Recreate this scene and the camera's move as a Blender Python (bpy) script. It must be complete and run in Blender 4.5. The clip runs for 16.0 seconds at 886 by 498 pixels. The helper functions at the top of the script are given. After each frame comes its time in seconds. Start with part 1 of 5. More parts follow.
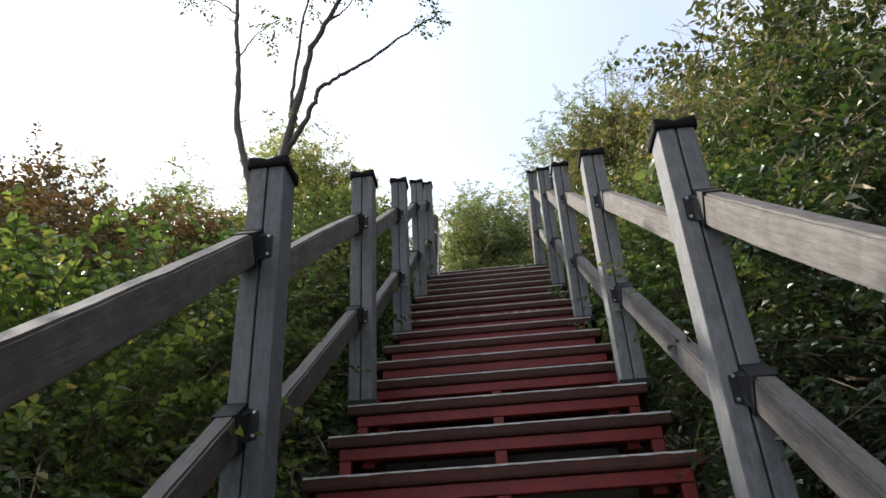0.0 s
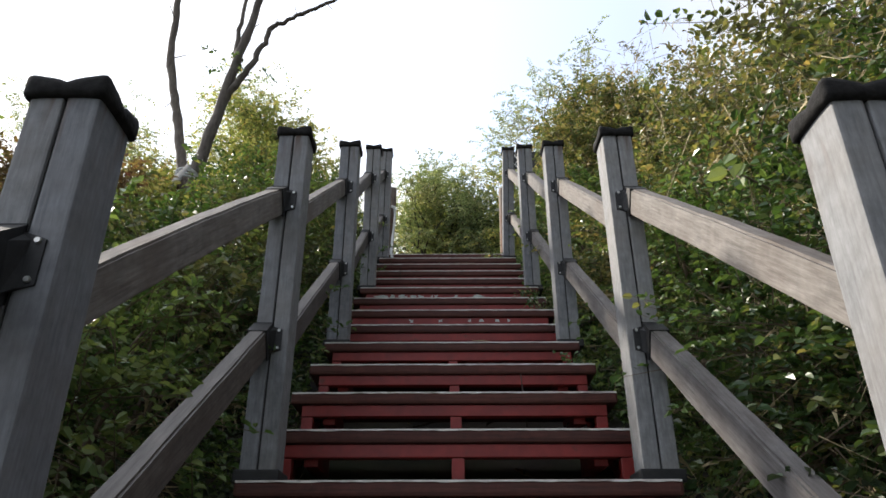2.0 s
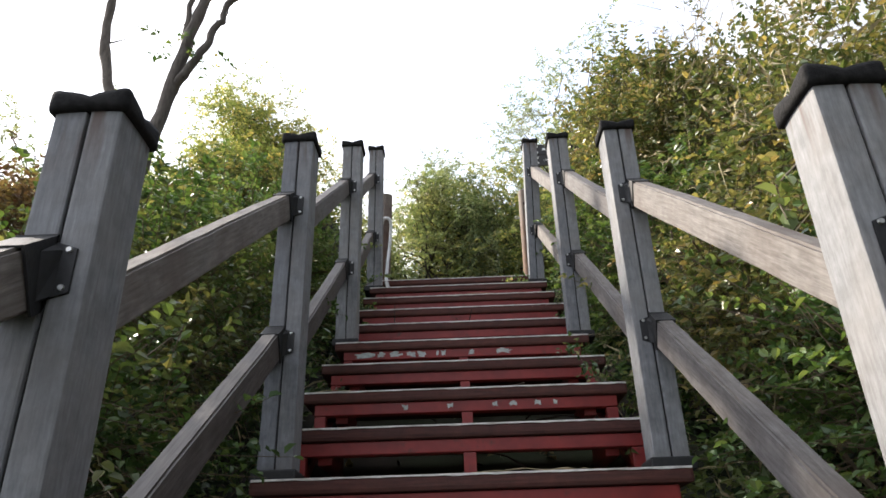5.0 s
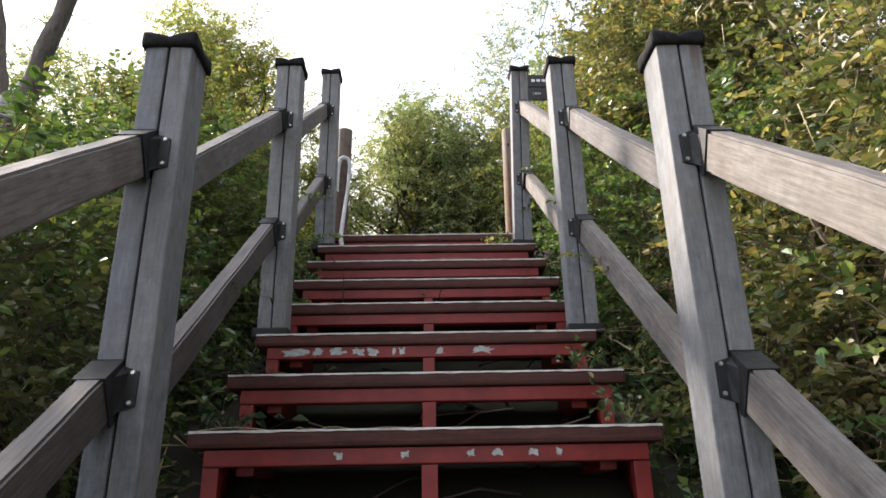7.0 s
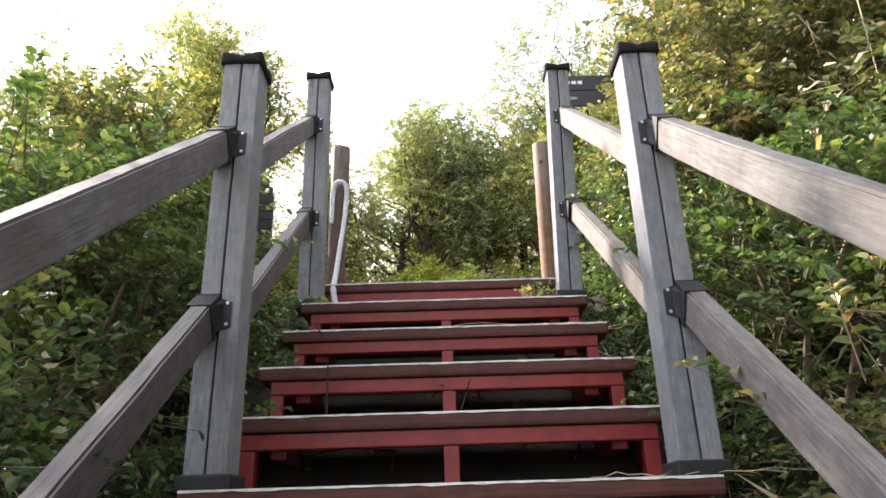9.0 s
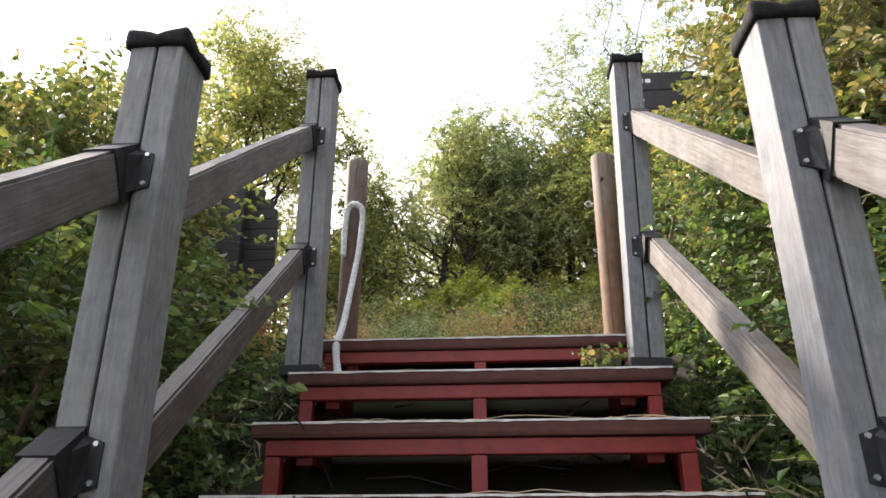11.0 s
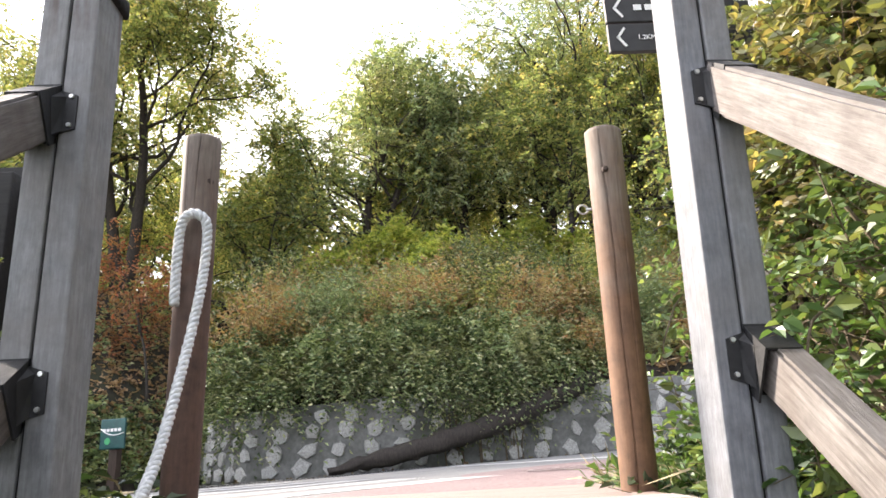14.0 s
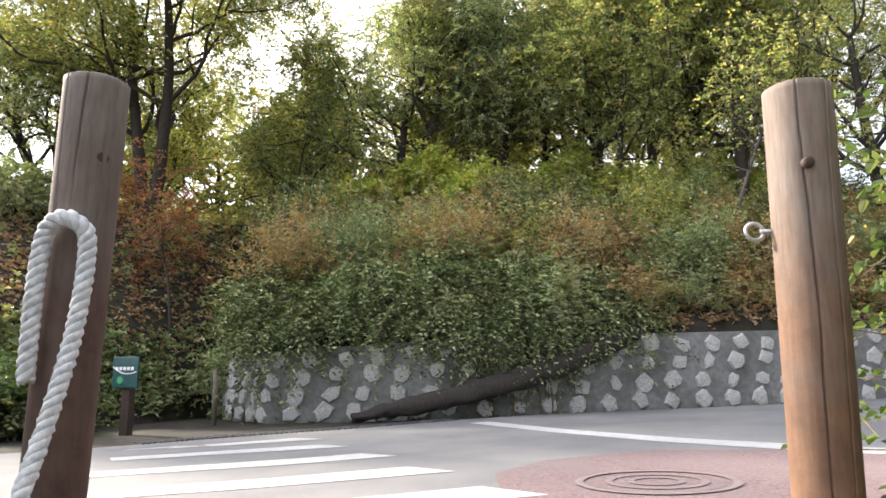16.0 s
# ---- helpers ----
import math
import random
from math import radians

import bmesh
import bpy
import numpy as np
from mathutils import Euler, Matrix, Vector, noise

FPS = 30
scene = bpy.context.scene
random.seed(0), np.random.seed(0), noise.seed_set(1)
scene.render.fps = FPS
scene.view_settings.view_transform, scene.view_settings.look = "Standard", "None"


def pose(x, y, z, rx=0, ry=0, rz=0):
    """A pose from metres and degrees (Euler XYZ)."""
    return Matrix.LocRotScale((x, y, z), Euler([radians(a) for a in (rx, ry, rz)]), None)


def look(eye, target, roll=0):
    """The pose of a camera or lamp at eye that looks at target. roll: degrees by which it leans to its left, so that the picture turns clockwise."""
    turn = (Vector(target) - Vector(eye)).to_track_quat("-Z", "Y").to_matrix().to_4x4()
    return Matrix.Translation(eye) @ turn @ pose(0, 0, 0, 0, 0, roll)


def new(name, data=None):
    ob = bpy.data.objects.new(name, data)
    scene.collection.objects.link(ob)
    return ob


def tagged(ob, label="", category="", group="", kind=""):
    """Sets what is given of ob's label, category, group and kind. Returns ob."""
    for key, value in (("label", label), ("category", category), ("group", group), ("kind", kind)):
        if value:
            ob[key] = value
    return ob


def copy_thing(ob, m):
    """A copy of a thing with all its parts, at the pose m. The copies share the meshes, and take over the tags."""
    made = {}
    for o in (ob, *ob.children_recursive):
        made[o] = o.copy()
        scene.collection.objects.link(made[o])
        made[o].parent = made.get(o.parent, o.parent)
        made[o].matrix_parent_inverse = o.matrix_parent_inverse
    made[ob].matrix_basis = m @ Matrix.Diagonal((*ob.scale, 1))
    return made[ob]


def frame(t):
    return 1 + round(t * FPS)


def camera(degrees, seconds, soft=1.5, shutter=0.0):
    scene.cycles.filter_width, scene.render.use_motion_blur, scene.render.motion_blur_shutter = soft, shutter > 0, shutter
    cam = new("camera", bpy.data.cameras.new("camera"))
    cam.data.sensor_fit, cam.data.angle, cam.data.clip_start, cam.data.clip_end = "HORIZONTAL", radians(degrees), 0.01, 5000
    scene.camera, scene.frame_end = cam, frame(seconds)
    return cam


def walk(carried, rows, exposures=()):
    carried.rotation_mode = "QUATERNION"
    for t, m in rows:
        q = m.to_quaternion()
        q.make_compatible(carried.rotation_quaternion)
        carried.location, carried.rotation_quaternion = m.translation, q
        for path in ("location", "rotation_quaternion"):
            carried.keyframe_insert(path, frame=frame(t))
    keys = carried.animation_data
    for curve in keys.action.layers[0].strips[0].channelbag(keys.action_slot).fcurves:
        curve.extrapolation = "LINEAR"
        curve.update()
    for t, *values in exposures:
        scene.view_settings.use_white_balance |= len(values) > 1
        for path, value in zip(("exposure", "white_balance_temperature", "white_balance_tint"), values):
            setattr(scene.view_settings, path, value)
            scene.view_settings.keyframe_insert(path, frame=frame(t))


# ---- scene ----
SUN_POWER, CLOUD = 7.0, 15.0
EXPOSURES = [(0.0, -0.15, 6150, 10.0), (1.0, -0.35, 6200, 10.5), (1.5, -0.23, 6225, 10.7), (2.0, 0.0, 6250, 11.0), (3.0, 0.1, 6275, 11.5), (3.5, 0.05, 6287, 11.8), (5.0, 0.4, 6325, 12.8), (7.5, 0.8, 6400, 14.6), (8.0, 1.28, 6418, 15.0), (8.2, 1.4, 6423, 15.0), (10.5, 0.72, 6450, 15.0), (11.0, 0.85, 6450, 15.0), (11.5, 0.75, 6450, 15.0), (12.5, 0.95, 6450, 15.0), (14.0, 1.2, 6450, 15.0), (14.5, 1.12, 6450, 15.0), (15.0, 0.93, 6450, 15.0), (16.0, 0.92, 6450, 15.0)]
cam = camera(64.42, 16.0, soft=1.6)

def view(x, y, z, yaw, pitch, roll):
    a, b = radians(yaw), radians(pitch)
    return look((x, y, z), (x - math.sin(a) * math.cos(b), y + math.cos(a) * math.cos(b), z + math.sin(b)), roll)


PATH = [
    (0.0, view(0.022, -6.009, -3.105, 4.14, 29.03, -3.27)),
    (0.5, view(0.025, -5.846, -2.966, 0.16, 29.13, -1.75)),
    (1.0, view(0.038, -5.638, -2.834, -0.16, 28.46, -0.59)),
    (1.5, view(0.007, -5.456, -2.756, 4.27, 27.55, 1.31)),
    (2.0, view(-0.035, -5.294, -2.595, 0.03, 26.40, -0.17)),
    (2.5, view(-0.004, -5.098, -2.494, -0.56, 27.11, -1.39)),
    (3.0, view(0.022, -4.949, -2.405, 1.90, 28.54, -2.39)),
    (3.5, view(-0.003, -4.751, -2.263, 0.71, 25.54, -3.31)),
    (4.0, view(0.014, -4.544, -2.149, 1.34, 25.49, -3.41)),
    (4.5, view(0.017, -4.400, -2.055, 4.30, 25.73, -1.16)),
    (5.0, view(-0.020, -4.225, -1.889, 0.95, 26.31, -1.76)),
    (7.5, view(0.012, -3.365, -1.350, -1.26, 20.23, -1.13)),
    (8.0, view(-0.034, -3.180, -1.228, 0.02, 21.19, -1.70)),
    (10.5, view(0.049, -2.367, -0.692, -0.40, 21.81, -1.78)),
    (11.0, view(0.035, -2.236, -0.611, 3.81, 22.11, -0.14)),
    (11.5, view(-0.035, -2.050, -0.468, 0.66, 21.25, -1.12)),
    (12.0, view(-0.043, -1.884, -0.397, -0.64, 20.81, -1.43)),
    (12.5, view(-0.020, -1.749, -0.259, 0.86, 20.56, -1.65)),
    (13.0, view(-0.036, -1.577, -0.189, 0.09, 18.14, -2.48)),
    (13.5, view(-0.027, -1.409, -0.085, -2.53, 16.51, -3.15)),
    (14.0, view(0.031, -1.239, 0.080, -2.33, 16.50, -3.00)),
    (14.5, view(-0.001, -1.062, 0.135, -0.68, 15.12, -2.06)),
    (15.0, view(-0.013, -0.922, 0.241, -3.38, 10.33, -1.73)),
    (15.5, view(0.038, -0.721, 0.390, -3.17, 9.68, -1.31)),
    (16.0, view(0.030, -0.529, 0.473, 0.73, 10.35, -0.07)),
]
walk(cam, PATH, exposures=EXPOSURES)

# ---- world, sun ----
SUN_AZ, SUN_EL = radians(-58), radians(33)      # azimuth from +y towards +x
world = bpy.data.worlds.new("sky")
scene.world = world
world.use_nodes = True
wn, wl = world.node_tree.nodes, world.node_tree.links
bg = wn["Background"]
sky = wn.new("ShaderNodeTexSky")
sky.sky_type, sky.sun_disc, sky.sun_elevation, sky.sun_rotation = "NISHITA", False, SUN_EL, SUN_AZ
sky.air_density, sky.dust_density, sky.ozone_density = 1.0, 1.0, 0.5
co = wn.new("ShaderNodeTexCoord")
cl = wn.new("ShaderNodeTexNoise")
cl.inputs["Scale"].default_value, cl.inputs["Detail"].default_value = 1.6, 5
cl.inputs["Distortion"].default_value = 0.4
ramp = wn.new("ShaderNodeValToRGB")
ramp.color_ramp.elements[0].position, ramp.color_ramp.elements[1].position = 0.36, 0.60
ramp.color_ramp.elements[0].color, ramp.color_ramp.elements[1].color = (0.6,) * 3 + (1,), (1,) * 4
wl.new(co.outputs["Generated"], cl.inputs["Vector"])
wl.new(cl.outputs["Fac"], ramp.inputs["Fac"])
# thin cloud, brightest on the sun's side of the sky
glow, lit, tint = wn.new("ShaderNodeVectorMath"), wn.new("ShaderNodeMapRange"), wn.new("ShaderNodeMix")
glow.operation = "DOT_PRODUCT"
glow.inputs[1].default_value = (-0.77, 0.23, 0.59)
wl.new(co.outputs["Generated"], glow.inputs[0])
lit.inputs["From Min"].default_value, lit.inputs["From Max"].default_value = -0.35, 1.0
lit.inputs["To Min"].default_value, lit.inputs["To Max"].default_value = CLOUD * 0.1, CLOUD * 1.4
wl.new(glow.outputs["Value"], lit.inputs["Value"])
# a thin place in the cloud over the stairs, where the blue shows
gap, thin, ragged = wn.new("ShaderNodeVectorMath"), wn.new("ShaderNodeMapRange"), wn.new("ShaderNodeMath")
gap.operation = "DOT_PRODUCT"
gap.inputs[1].default_value = (0.10, 0.72, 0.685)
wl.new(co.outputs["Generated"], gap.inputs[0])
ragged.operation = "MULTIPLY_ADD"
ragged.inputs[1].default_value = -0.12
wl.new(cl.outputs["Fac"], ragged.inputs[0])
wl.new(gap.outputs["Value"], ragged.inputs[2])
thin.interpolation_type = "SMOOTHSTEP"
thin.inputs["From Min"].default_value, thin.inputs["From Max"].default_value = 0.865, 0.925
thin.inputs["To Min"].default_value, thin.inputs["To Max"].default_value = 1.0, 0.52
wl.new(ragged.outputs[0], thin.inputs["Value"])
cover_fac = wn.new("ShaderNodeMath")
cover_fac.operation = "MINIMUM"
wl.new(ramp.outputs["Color"], cover_fac.inputs[0])
wl.new(thin.outputs["Result"], cover_fac.inputs[1])
tint.data_type, tint.blend_type = "RGBA", "MIX"
tint.inputs["Factor"].default_value = 1.0
wl.new(lit.outputs["Result"], tint.inputs["B"])
mix = wn.new("ShaderNodeMix")
mix.data_type = "RGBA"
wl.new(cover_fac.outputs[0], mix.inputs["Factor"])
clear = wn.new("ShaderNodeVectorMath")
clear.operation = "SCALE"
clear.inputs["Scale"].default_value = 4.2
wl.new(sky.outputs["Color"], clear.inputs[0])
wl.new(clear.outputs[0], mix.inputs["A"])
wl.new(tint.outputs["Result"], mix.inputs["B"])
wl.new(mix.outputs["Result"], bg.inputs["Color"])
bg.inputs["Strength"].default_value = 0.1

sun = new("sun", bpy.data.lights.new("sun", "SUN"))
sun.data.energy, sun.data.angle, sun.data.color = SUN_POWER, radians(3.0), (1.0, 0.90, 0.75)
sd = Vector((math.sin(SUN_AZ) * math.cos(SUN_EL), math.cos(SUN_AZ) * math.cos(SUN_EL), math.sin(SUN_EL)))
sun.matrix_world = Matrix.Translation(sd * 60) @ sd.to_track_quat("Z", "Y").to_matrix().to_4x4()


# ---- materials ----
def material(name):
    m = bpy.data.materials.new(name)
    m.use_nodes = True
    return m, m.node_tree.nodes, m.node_tree.links, m.node_tree.nodes["Principled BSDF"]


def noise_node(n, l, vec, scale, detail=4, rough=0.6):
    t = n.new("ShaderNodeTexNoise")
    t.inputs["Scale"].default_value, t.inputs["Detail"].default_value, t.inputs["Roughness"].default_value = scale, detail, rough
    if vec:
        l.new(vec, t.inputs["Vector"])
    return t


def ramp_node(n, l, fac, stops):
    r = n.new("ShaderNodeValToRGB")
    e = r.color_ramp.elements
    while len(e) < len(stops):
        e.new(0.5)
    for el, (p, c) in zip(e, stops):
        el.position, el.color = p, (*c, 1) if len(c) == 3 else c
    l.new(fac, r.inputs["Fac"])
    return r


def mix_node(n, l, fac, a, b, blend="MIX"):
    m = n.new("ShaderNodeMix")
    m.data_type, m.blend_type = "RGBA", blend
    for sock, v in (("Factor", fac), ("A", a), ("B", b)):
        if isinstance(v, (int, float)):
            m.inputs[sock].default_value = v
        elif isinstance(v, tuple):
            m.inputs[sock].default_value = (*v, 1)
        else:
            l.new(v, m.inputs[sock])
    return m.outputs["Result"]


def bump_node(n, l, b, height, strength, dist=0.002):
    u = n.new("ShaderNodeBump")
    u.inputs["Strength"].default_value, u.inputs["Distance"].default_value = strength, dist
    l.new(height, u.inputs["Height"])
    l.new(u.outputs["Normal"], b.inputs["Normal"])


def stretched(n, l, stretch, jitter=True):
    """Object coordinates, stretched, and shifted from object to object."""
    c, mp = n.new("ShaderNodeTexCoord"), n.new("ShaderNodeMapping")
    mp.inputs["Scale"].default_value = stretch
    l.new(c.outputs["Object"], mp.inputs["Vector"])
    if jitter:
        oi, mul = n.new("ShaderNodeObjectInfo"), n.new("ShaderNodeMath")
        mul.operation, mul.inputs[1].default_value = "MULTIPLY", 37.0
        l.new(oi.outputs["Random"], mul.inputs[0])
        l.new(mul.outputs[0], mp.inputs["Location"])
    return mp.outputs["Vector"], c.outputs["Object"]


def wood(name, dark, light, stain, stretch, rough=0.75, grain=0.5, knots=0.0, bleached=0.0, worn_lit_top=None, blotch=0.0, rust=0.0):
    m, n, l, b = material(name)
    v, flat = stretched(n, l, stretch)
    g = noise_node(n, l, v, 9, 6, 0.65)
    big = noise_node(n, l, flat, 5, 3)
    base = ramp_node(n, l, g.outputs["Fac"], [(0.3, dark), (0.7, light)]).outputs["Color"]
    if blotch:
        oi0, shift = n.new("ShaderNodeObjectInfo"), n.new("ShaderNodeVectorMath")
        shift.operation = "ADD"
        l.new(flat, shift.inputs[0])
        l.new(oi0.outputs["Location"], shift.inputs[1])
        spots = noise_node(n, l, shift.outputs[0], 26, 5, 0.7)
        lift = ramp_node(n, l, spots.outputs["Fac"], [(0.30, (1 - blotch,) * 3), (0.52, (1, 1, 1)), (0.72, (1 + blotch * 0.8,) * 3)]).outputs["Color"]
        base = mix_node(n, l, 1.0, base, lift, "MULTIPLY")
    f = ramp_node(n, l, big.outputs["Fac"], [(0.45, (0, 0, 0)), (0.75, (0.7, 0.7, 0.7))]).outputs["Color"]
    col = mix_node(n, l, f, base, stain)
    oi = n.new("ShaderNodeObjectInfo")
    tone = ramp_node(n, l, oi.outputs["Random"], [(0, (0.8, 0.8, 0.82)), (1, (1.12, 1.08, 1.02))]).outputs["Color"]
    col = mix_node(n, l, 1.0, col, tone, "MULTIPLY")
    if knots:
        k = n.new("ShaderNodeTexVoronoi")
        k.inputs["Scale"].default_value = knots
        l.new(flat, k.inputs["Vector"])
        kf = ramp_node(n, l, k.outputs["Distance"], [(0.05, (1, 1, 1)), (0.14, (0, 0, 0))]).outputs["Color"]
        col = mix_node(n, l, kf, col, tuple(c * 0.45 for c in dark))
    # upward faces paler: worn board tops, and lit tops of the dark rails
    if worn_lit_top:
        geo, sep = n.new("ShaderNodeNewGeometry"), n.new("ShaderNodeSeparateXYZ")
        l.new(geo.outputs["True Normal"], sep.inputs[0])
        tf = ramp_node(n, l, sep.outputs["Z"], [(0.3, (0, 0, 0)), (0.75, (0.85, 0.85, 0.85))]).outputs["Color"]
        pale = ramp_node(n, l, g.outputs["Fac"], [(0.3, tuple(c * 0.55 for c in worn_lit_top)), (0.65, worn_lit_top)]).outputs["Color"]
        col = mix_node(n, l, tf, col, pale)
    if bleached:
        sep, add = n.new("ShaderNodeSeparateXYZ"), n.new("ShaderNodeMath")
        l.new(flat, sep.inputs[0])
        add.operation = "ADD"
        l.new(sep.outputs["Z"], add.inputs[0])
        l.new(big.outputs["Fac"], add.inputs[1])
        fade = n.new("ShaderNodeMapRange")
        fade.inputs["From Min"].default_value, fade.inputs["From Max"].default_value, fade.inputs["To Max"].default_value = bleached + 0.38, bleached + 0.92, 0.8
        l.new(add.outputs[0], fade.inputs["Value"])
        bf = fade.outputs["Result"]
        grey = ramp_node(n, l, g.outputs["Fac"], [(0.3, (0.15, 0.128, 0.108)), (0.7, (0.27, 0.24, 0.205))]).outputs["Color"]
        col = mix_node(n, l, bf, col, grey)
    if rust:
        # brown runs below the cap's fixings
        sepr, drip, runs = n.new("ShaderNodeSeparateXYZ"), n.new("ShaderNodeMapRange"), n.new("ShaderNodeMath")
        l.new(flat, sepr.inputs[0])
        drip.inputs["From Min"].default_value, drip.inputs["From Max"].default_value = rust - 0.11, rust
        l.new(sepr.outputs["Z"], drip.inputs["Value"])
        runs.operation = "MULTIPLY"
        wet = ramp_node(n, l, noise_node(n, l, v, 2.2, 2).outputs["Fac"], [(0.52, (0, 0, 0)), (0.66, (0.8, 0.8, 0.8))]).outputs["Color"]
        l.new(drip.outputs["Result"], runs.inputs[0])
        l.new(wet, runs.inputs[1])
        col = mix_node(n, l, runs.outputs[0], col, (0.075, 0.038, 0.022))
    l.new(col, b.inputs["Base Color"])
    b.inputs["Roughness"].default_value = rough
    bump_node(n, l, b, g.outputs["Fac"], grain, 0.003)
    return m


def plain(name, c1, c2, scale=20, rough=0.6, metal=0.0, bump=0.3, spread=(0.35, 0.65), second=None, jitter=True):
    m, n, l, b = material(name)
    v, flat = stretched(n, l, (1, 1, 1), jitter)
    g = noise_node(n, l, v, scale, 6)
    col = ramp_node(n, l, g.outputs["Fac"], [(spread[0], c1), (spread[1], c2)]).outputs["Color"]
    if second:
        s, c, lo, hi = second
        g2 = noise_node(n, l, v, s, 5)
        f = ramp_node(n, l, g2.outputs["Fac"], [(lo, (0, 0, 0)), (hi, (1, 1, 1))]).outputs["Color"]
        col = mix_node(n, l, f, col, c)
    l.new(col, b.inputs["Base Color"])
    b.inputs["Roughness"].default_value, b.inputs["Metallic"].default_value = rough, metal
    bump_node(n, l, b, g.outputs["Fac"], bump, 0.004)
    return m


def leaf_material(name, stops, patch, patch_amount=0.5, patch_scale=1.3, gloss=0.33, through_light=0.4):
    """Leaves: colour from leaf to leaf, with patches of another season across the plant."""
    m, n, l, b = material(name)
    geo, tc = n.new("ShaderNodeNewGeometry"), n.new("ShaderNodeTexCoord")
    col = ramp_node(n, l, geo.outputs["Random Per Island"], stops).outputs["Color"]
    g = noise_node(n, l, tc.outputs["Object"], patch_scale, 3)
    f = ramp_node(n, l, g.outputs["Fac"], [(0.5, (0, 0, 0)), (0.68, (patch_amount,) * 3)]).outputs["Color"]
    col = mix_node(n, l, f, col, patch)
    l.new(col, b.inputs["Base Color"])
    b.inputs["Roughness"].default_value = gloss
    tr, ms = n.new("ShaderNodeBsdfTranslucent"), n.new("ShaderNodeMixShader")
    warm = mix_node(n, l, 1.0, col, (1.25, 1.2, 0.6), "MULTIPLY")
    l.new(warm, tr.inputs["Color"])
    ms.inputs[0].default_value = through_light
    l.new(b.outputs[0], ms.inputs[1])
    l.new(tr.outputs[0], ms.inputs[2])
    l.new(ms.outputs[0], n["Material Output"].inputs["Surface"])
    return m


M_POST = wood("weathered_grey_timber", (0.130, 0.137, 0.150), (0.225, 0.236, 0.254), (0.19, 0.178, 0.17), (17, 17, 2.0), 0.7, 0.35, blotch=0.28, rust=1.05)
M_RAIL = wood("weathered_rail_timber", (0.088, 0.078, 0.072), (0.205, 0.194, 0.187), (0.080, 0.060, 0.050), (1.3, 17, 17), 0.78, 0.5, 4.0, blotch=0.25)
# M_RAIL darkened for the left lower rails' shaded faces, tops kept pale
M_RAIL_SHADE = wood("shaded_rail_timber", (0.042, 0.034, 0.030), (0.118, 0.102, 0.094), (0.050, 0.036, 0.030), (1.3, 17, 17), 0.8, 0.5, 4.0, blotch=0.3, worn_lit_top=(0.20, 0.185, 0.175))
M_CORE = plain("dark_gap", (0.01, 0.01, 0.01), (0.02, 0.02, 0.02), 30, 0.9)
M_BLACK = plain("black_cast_metal", (0.005, 0.005, 0.006), (0.012, 0.012, 0.013), 60, 0.62, 0.0, 0.4)
M_CAP = plain("black_rubber_cap", (0.006, 0.006, 0.006), (0.017, 0.016, 0.016), 70, 0.85, 0.0, 0.7)
M_CAP.node_tree.nodes["Principled BSDF"].inputs["Specular IOR Level"].default_value = 0.2
M_SCREW = plain("zinc_screw", (0.4, 0.4, 0.38), (0.6, 0.6, 0.58), 80, 0.35, 0.9, 0.1)
M_TREAD = wood("brown_worn_boards", (0.042, 0.013, 0.010), (0.105, 0.032, 0.023), (0.065, 0.027, 0.020), (1.0, 14, 14), 0.78, 0.6, 0.0, 0.0, (0.40, 0.36, 0.335), blotch=0.3)
M_DECK = wood("brown_deck_boards", (0.042, 0.013, 0.010), (0.105, 0.032, 0.023), (0.065, 0.027, 0.020), (1.0, 14, 14), 0.78, 0.6, 0.0, 0.0, (0.33, 0.25, 0.22), blotch=0.3)
# near-white stands in for the sky caught on the worn board edge
M_NOSE = plain("glint_board_edge", (0.46, 0.44, 0.42), (0.72, 0.70, 0.67), 40, 0.7, 0.0, 0.5, spread=(0.3, 0.55), second=(7, (0.24, 0.19, 0.17), 0.55, 0.72))
M_RED = plain("red_painted_steel", (0.152, 0.011, 0.010), (0.226, 0.018, 0.015), 14, 0.5, 0.0, 0.15, second=(26, (0.10, 0.02, 0.014), 0.6, 0.72))
M_PEEL = plain("grey_bare_primer", (0.30, 0.34, 0.33), (0.50, 0.53, 0.51), 90, 0.85)
M_LOG = wood("brown_round_timber", (0.135, 0.072, 0.040), (0.190, 0.106, 0.060), (0.105, 0.058, 0.036), (14, 14, 1.4), 0.78, 0.25, 4.0, 0.58, blotch=0.3)
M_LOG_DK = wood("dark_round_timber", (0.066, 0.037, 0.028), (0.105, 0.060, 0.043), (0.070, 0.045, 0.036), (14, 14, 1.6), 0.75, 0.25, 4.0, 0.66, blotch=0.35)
M_ROPE = plain("white_rope_fibre", (0.42, 0.44, 0.45), (0.68, 0.69, 0.69), 90, 0.9, 0, 0.6, second=(14, (0.36, 0.37, 0.35), 0.55, 0.8))
M_STAKE = plain("pale_peeled_timber", (0.34, 0.32, 0.29), (0.55, 0.52, 0.48), 30, 0.8)
M_STEEL = plain("steel_ring", (0.35, 0.35, 0.34), (0.55, 0.55, 0.53), 50, 0.4, 0.8, 0.2)
M_SIGN = plain("black_sign_board", (0.012, 0.012, 0.013), (0.022, 0.022, 0.023), 25, 0.5)
M_WHITE = plain("white_print", (0.7, 0.7, 0.7), (0.82, 0.82, 0.82), 30, 0.6)
M_TEAL = plain("teal_sign_face", (0.006, 0.05, 0.05), (0.012, 0.08, 0.075), 12, 0.4)
M_LIME = plain("green_print", (0.05, 0.32, 0.12), (0.08, 0.42, 0.18), 12, 0.4)
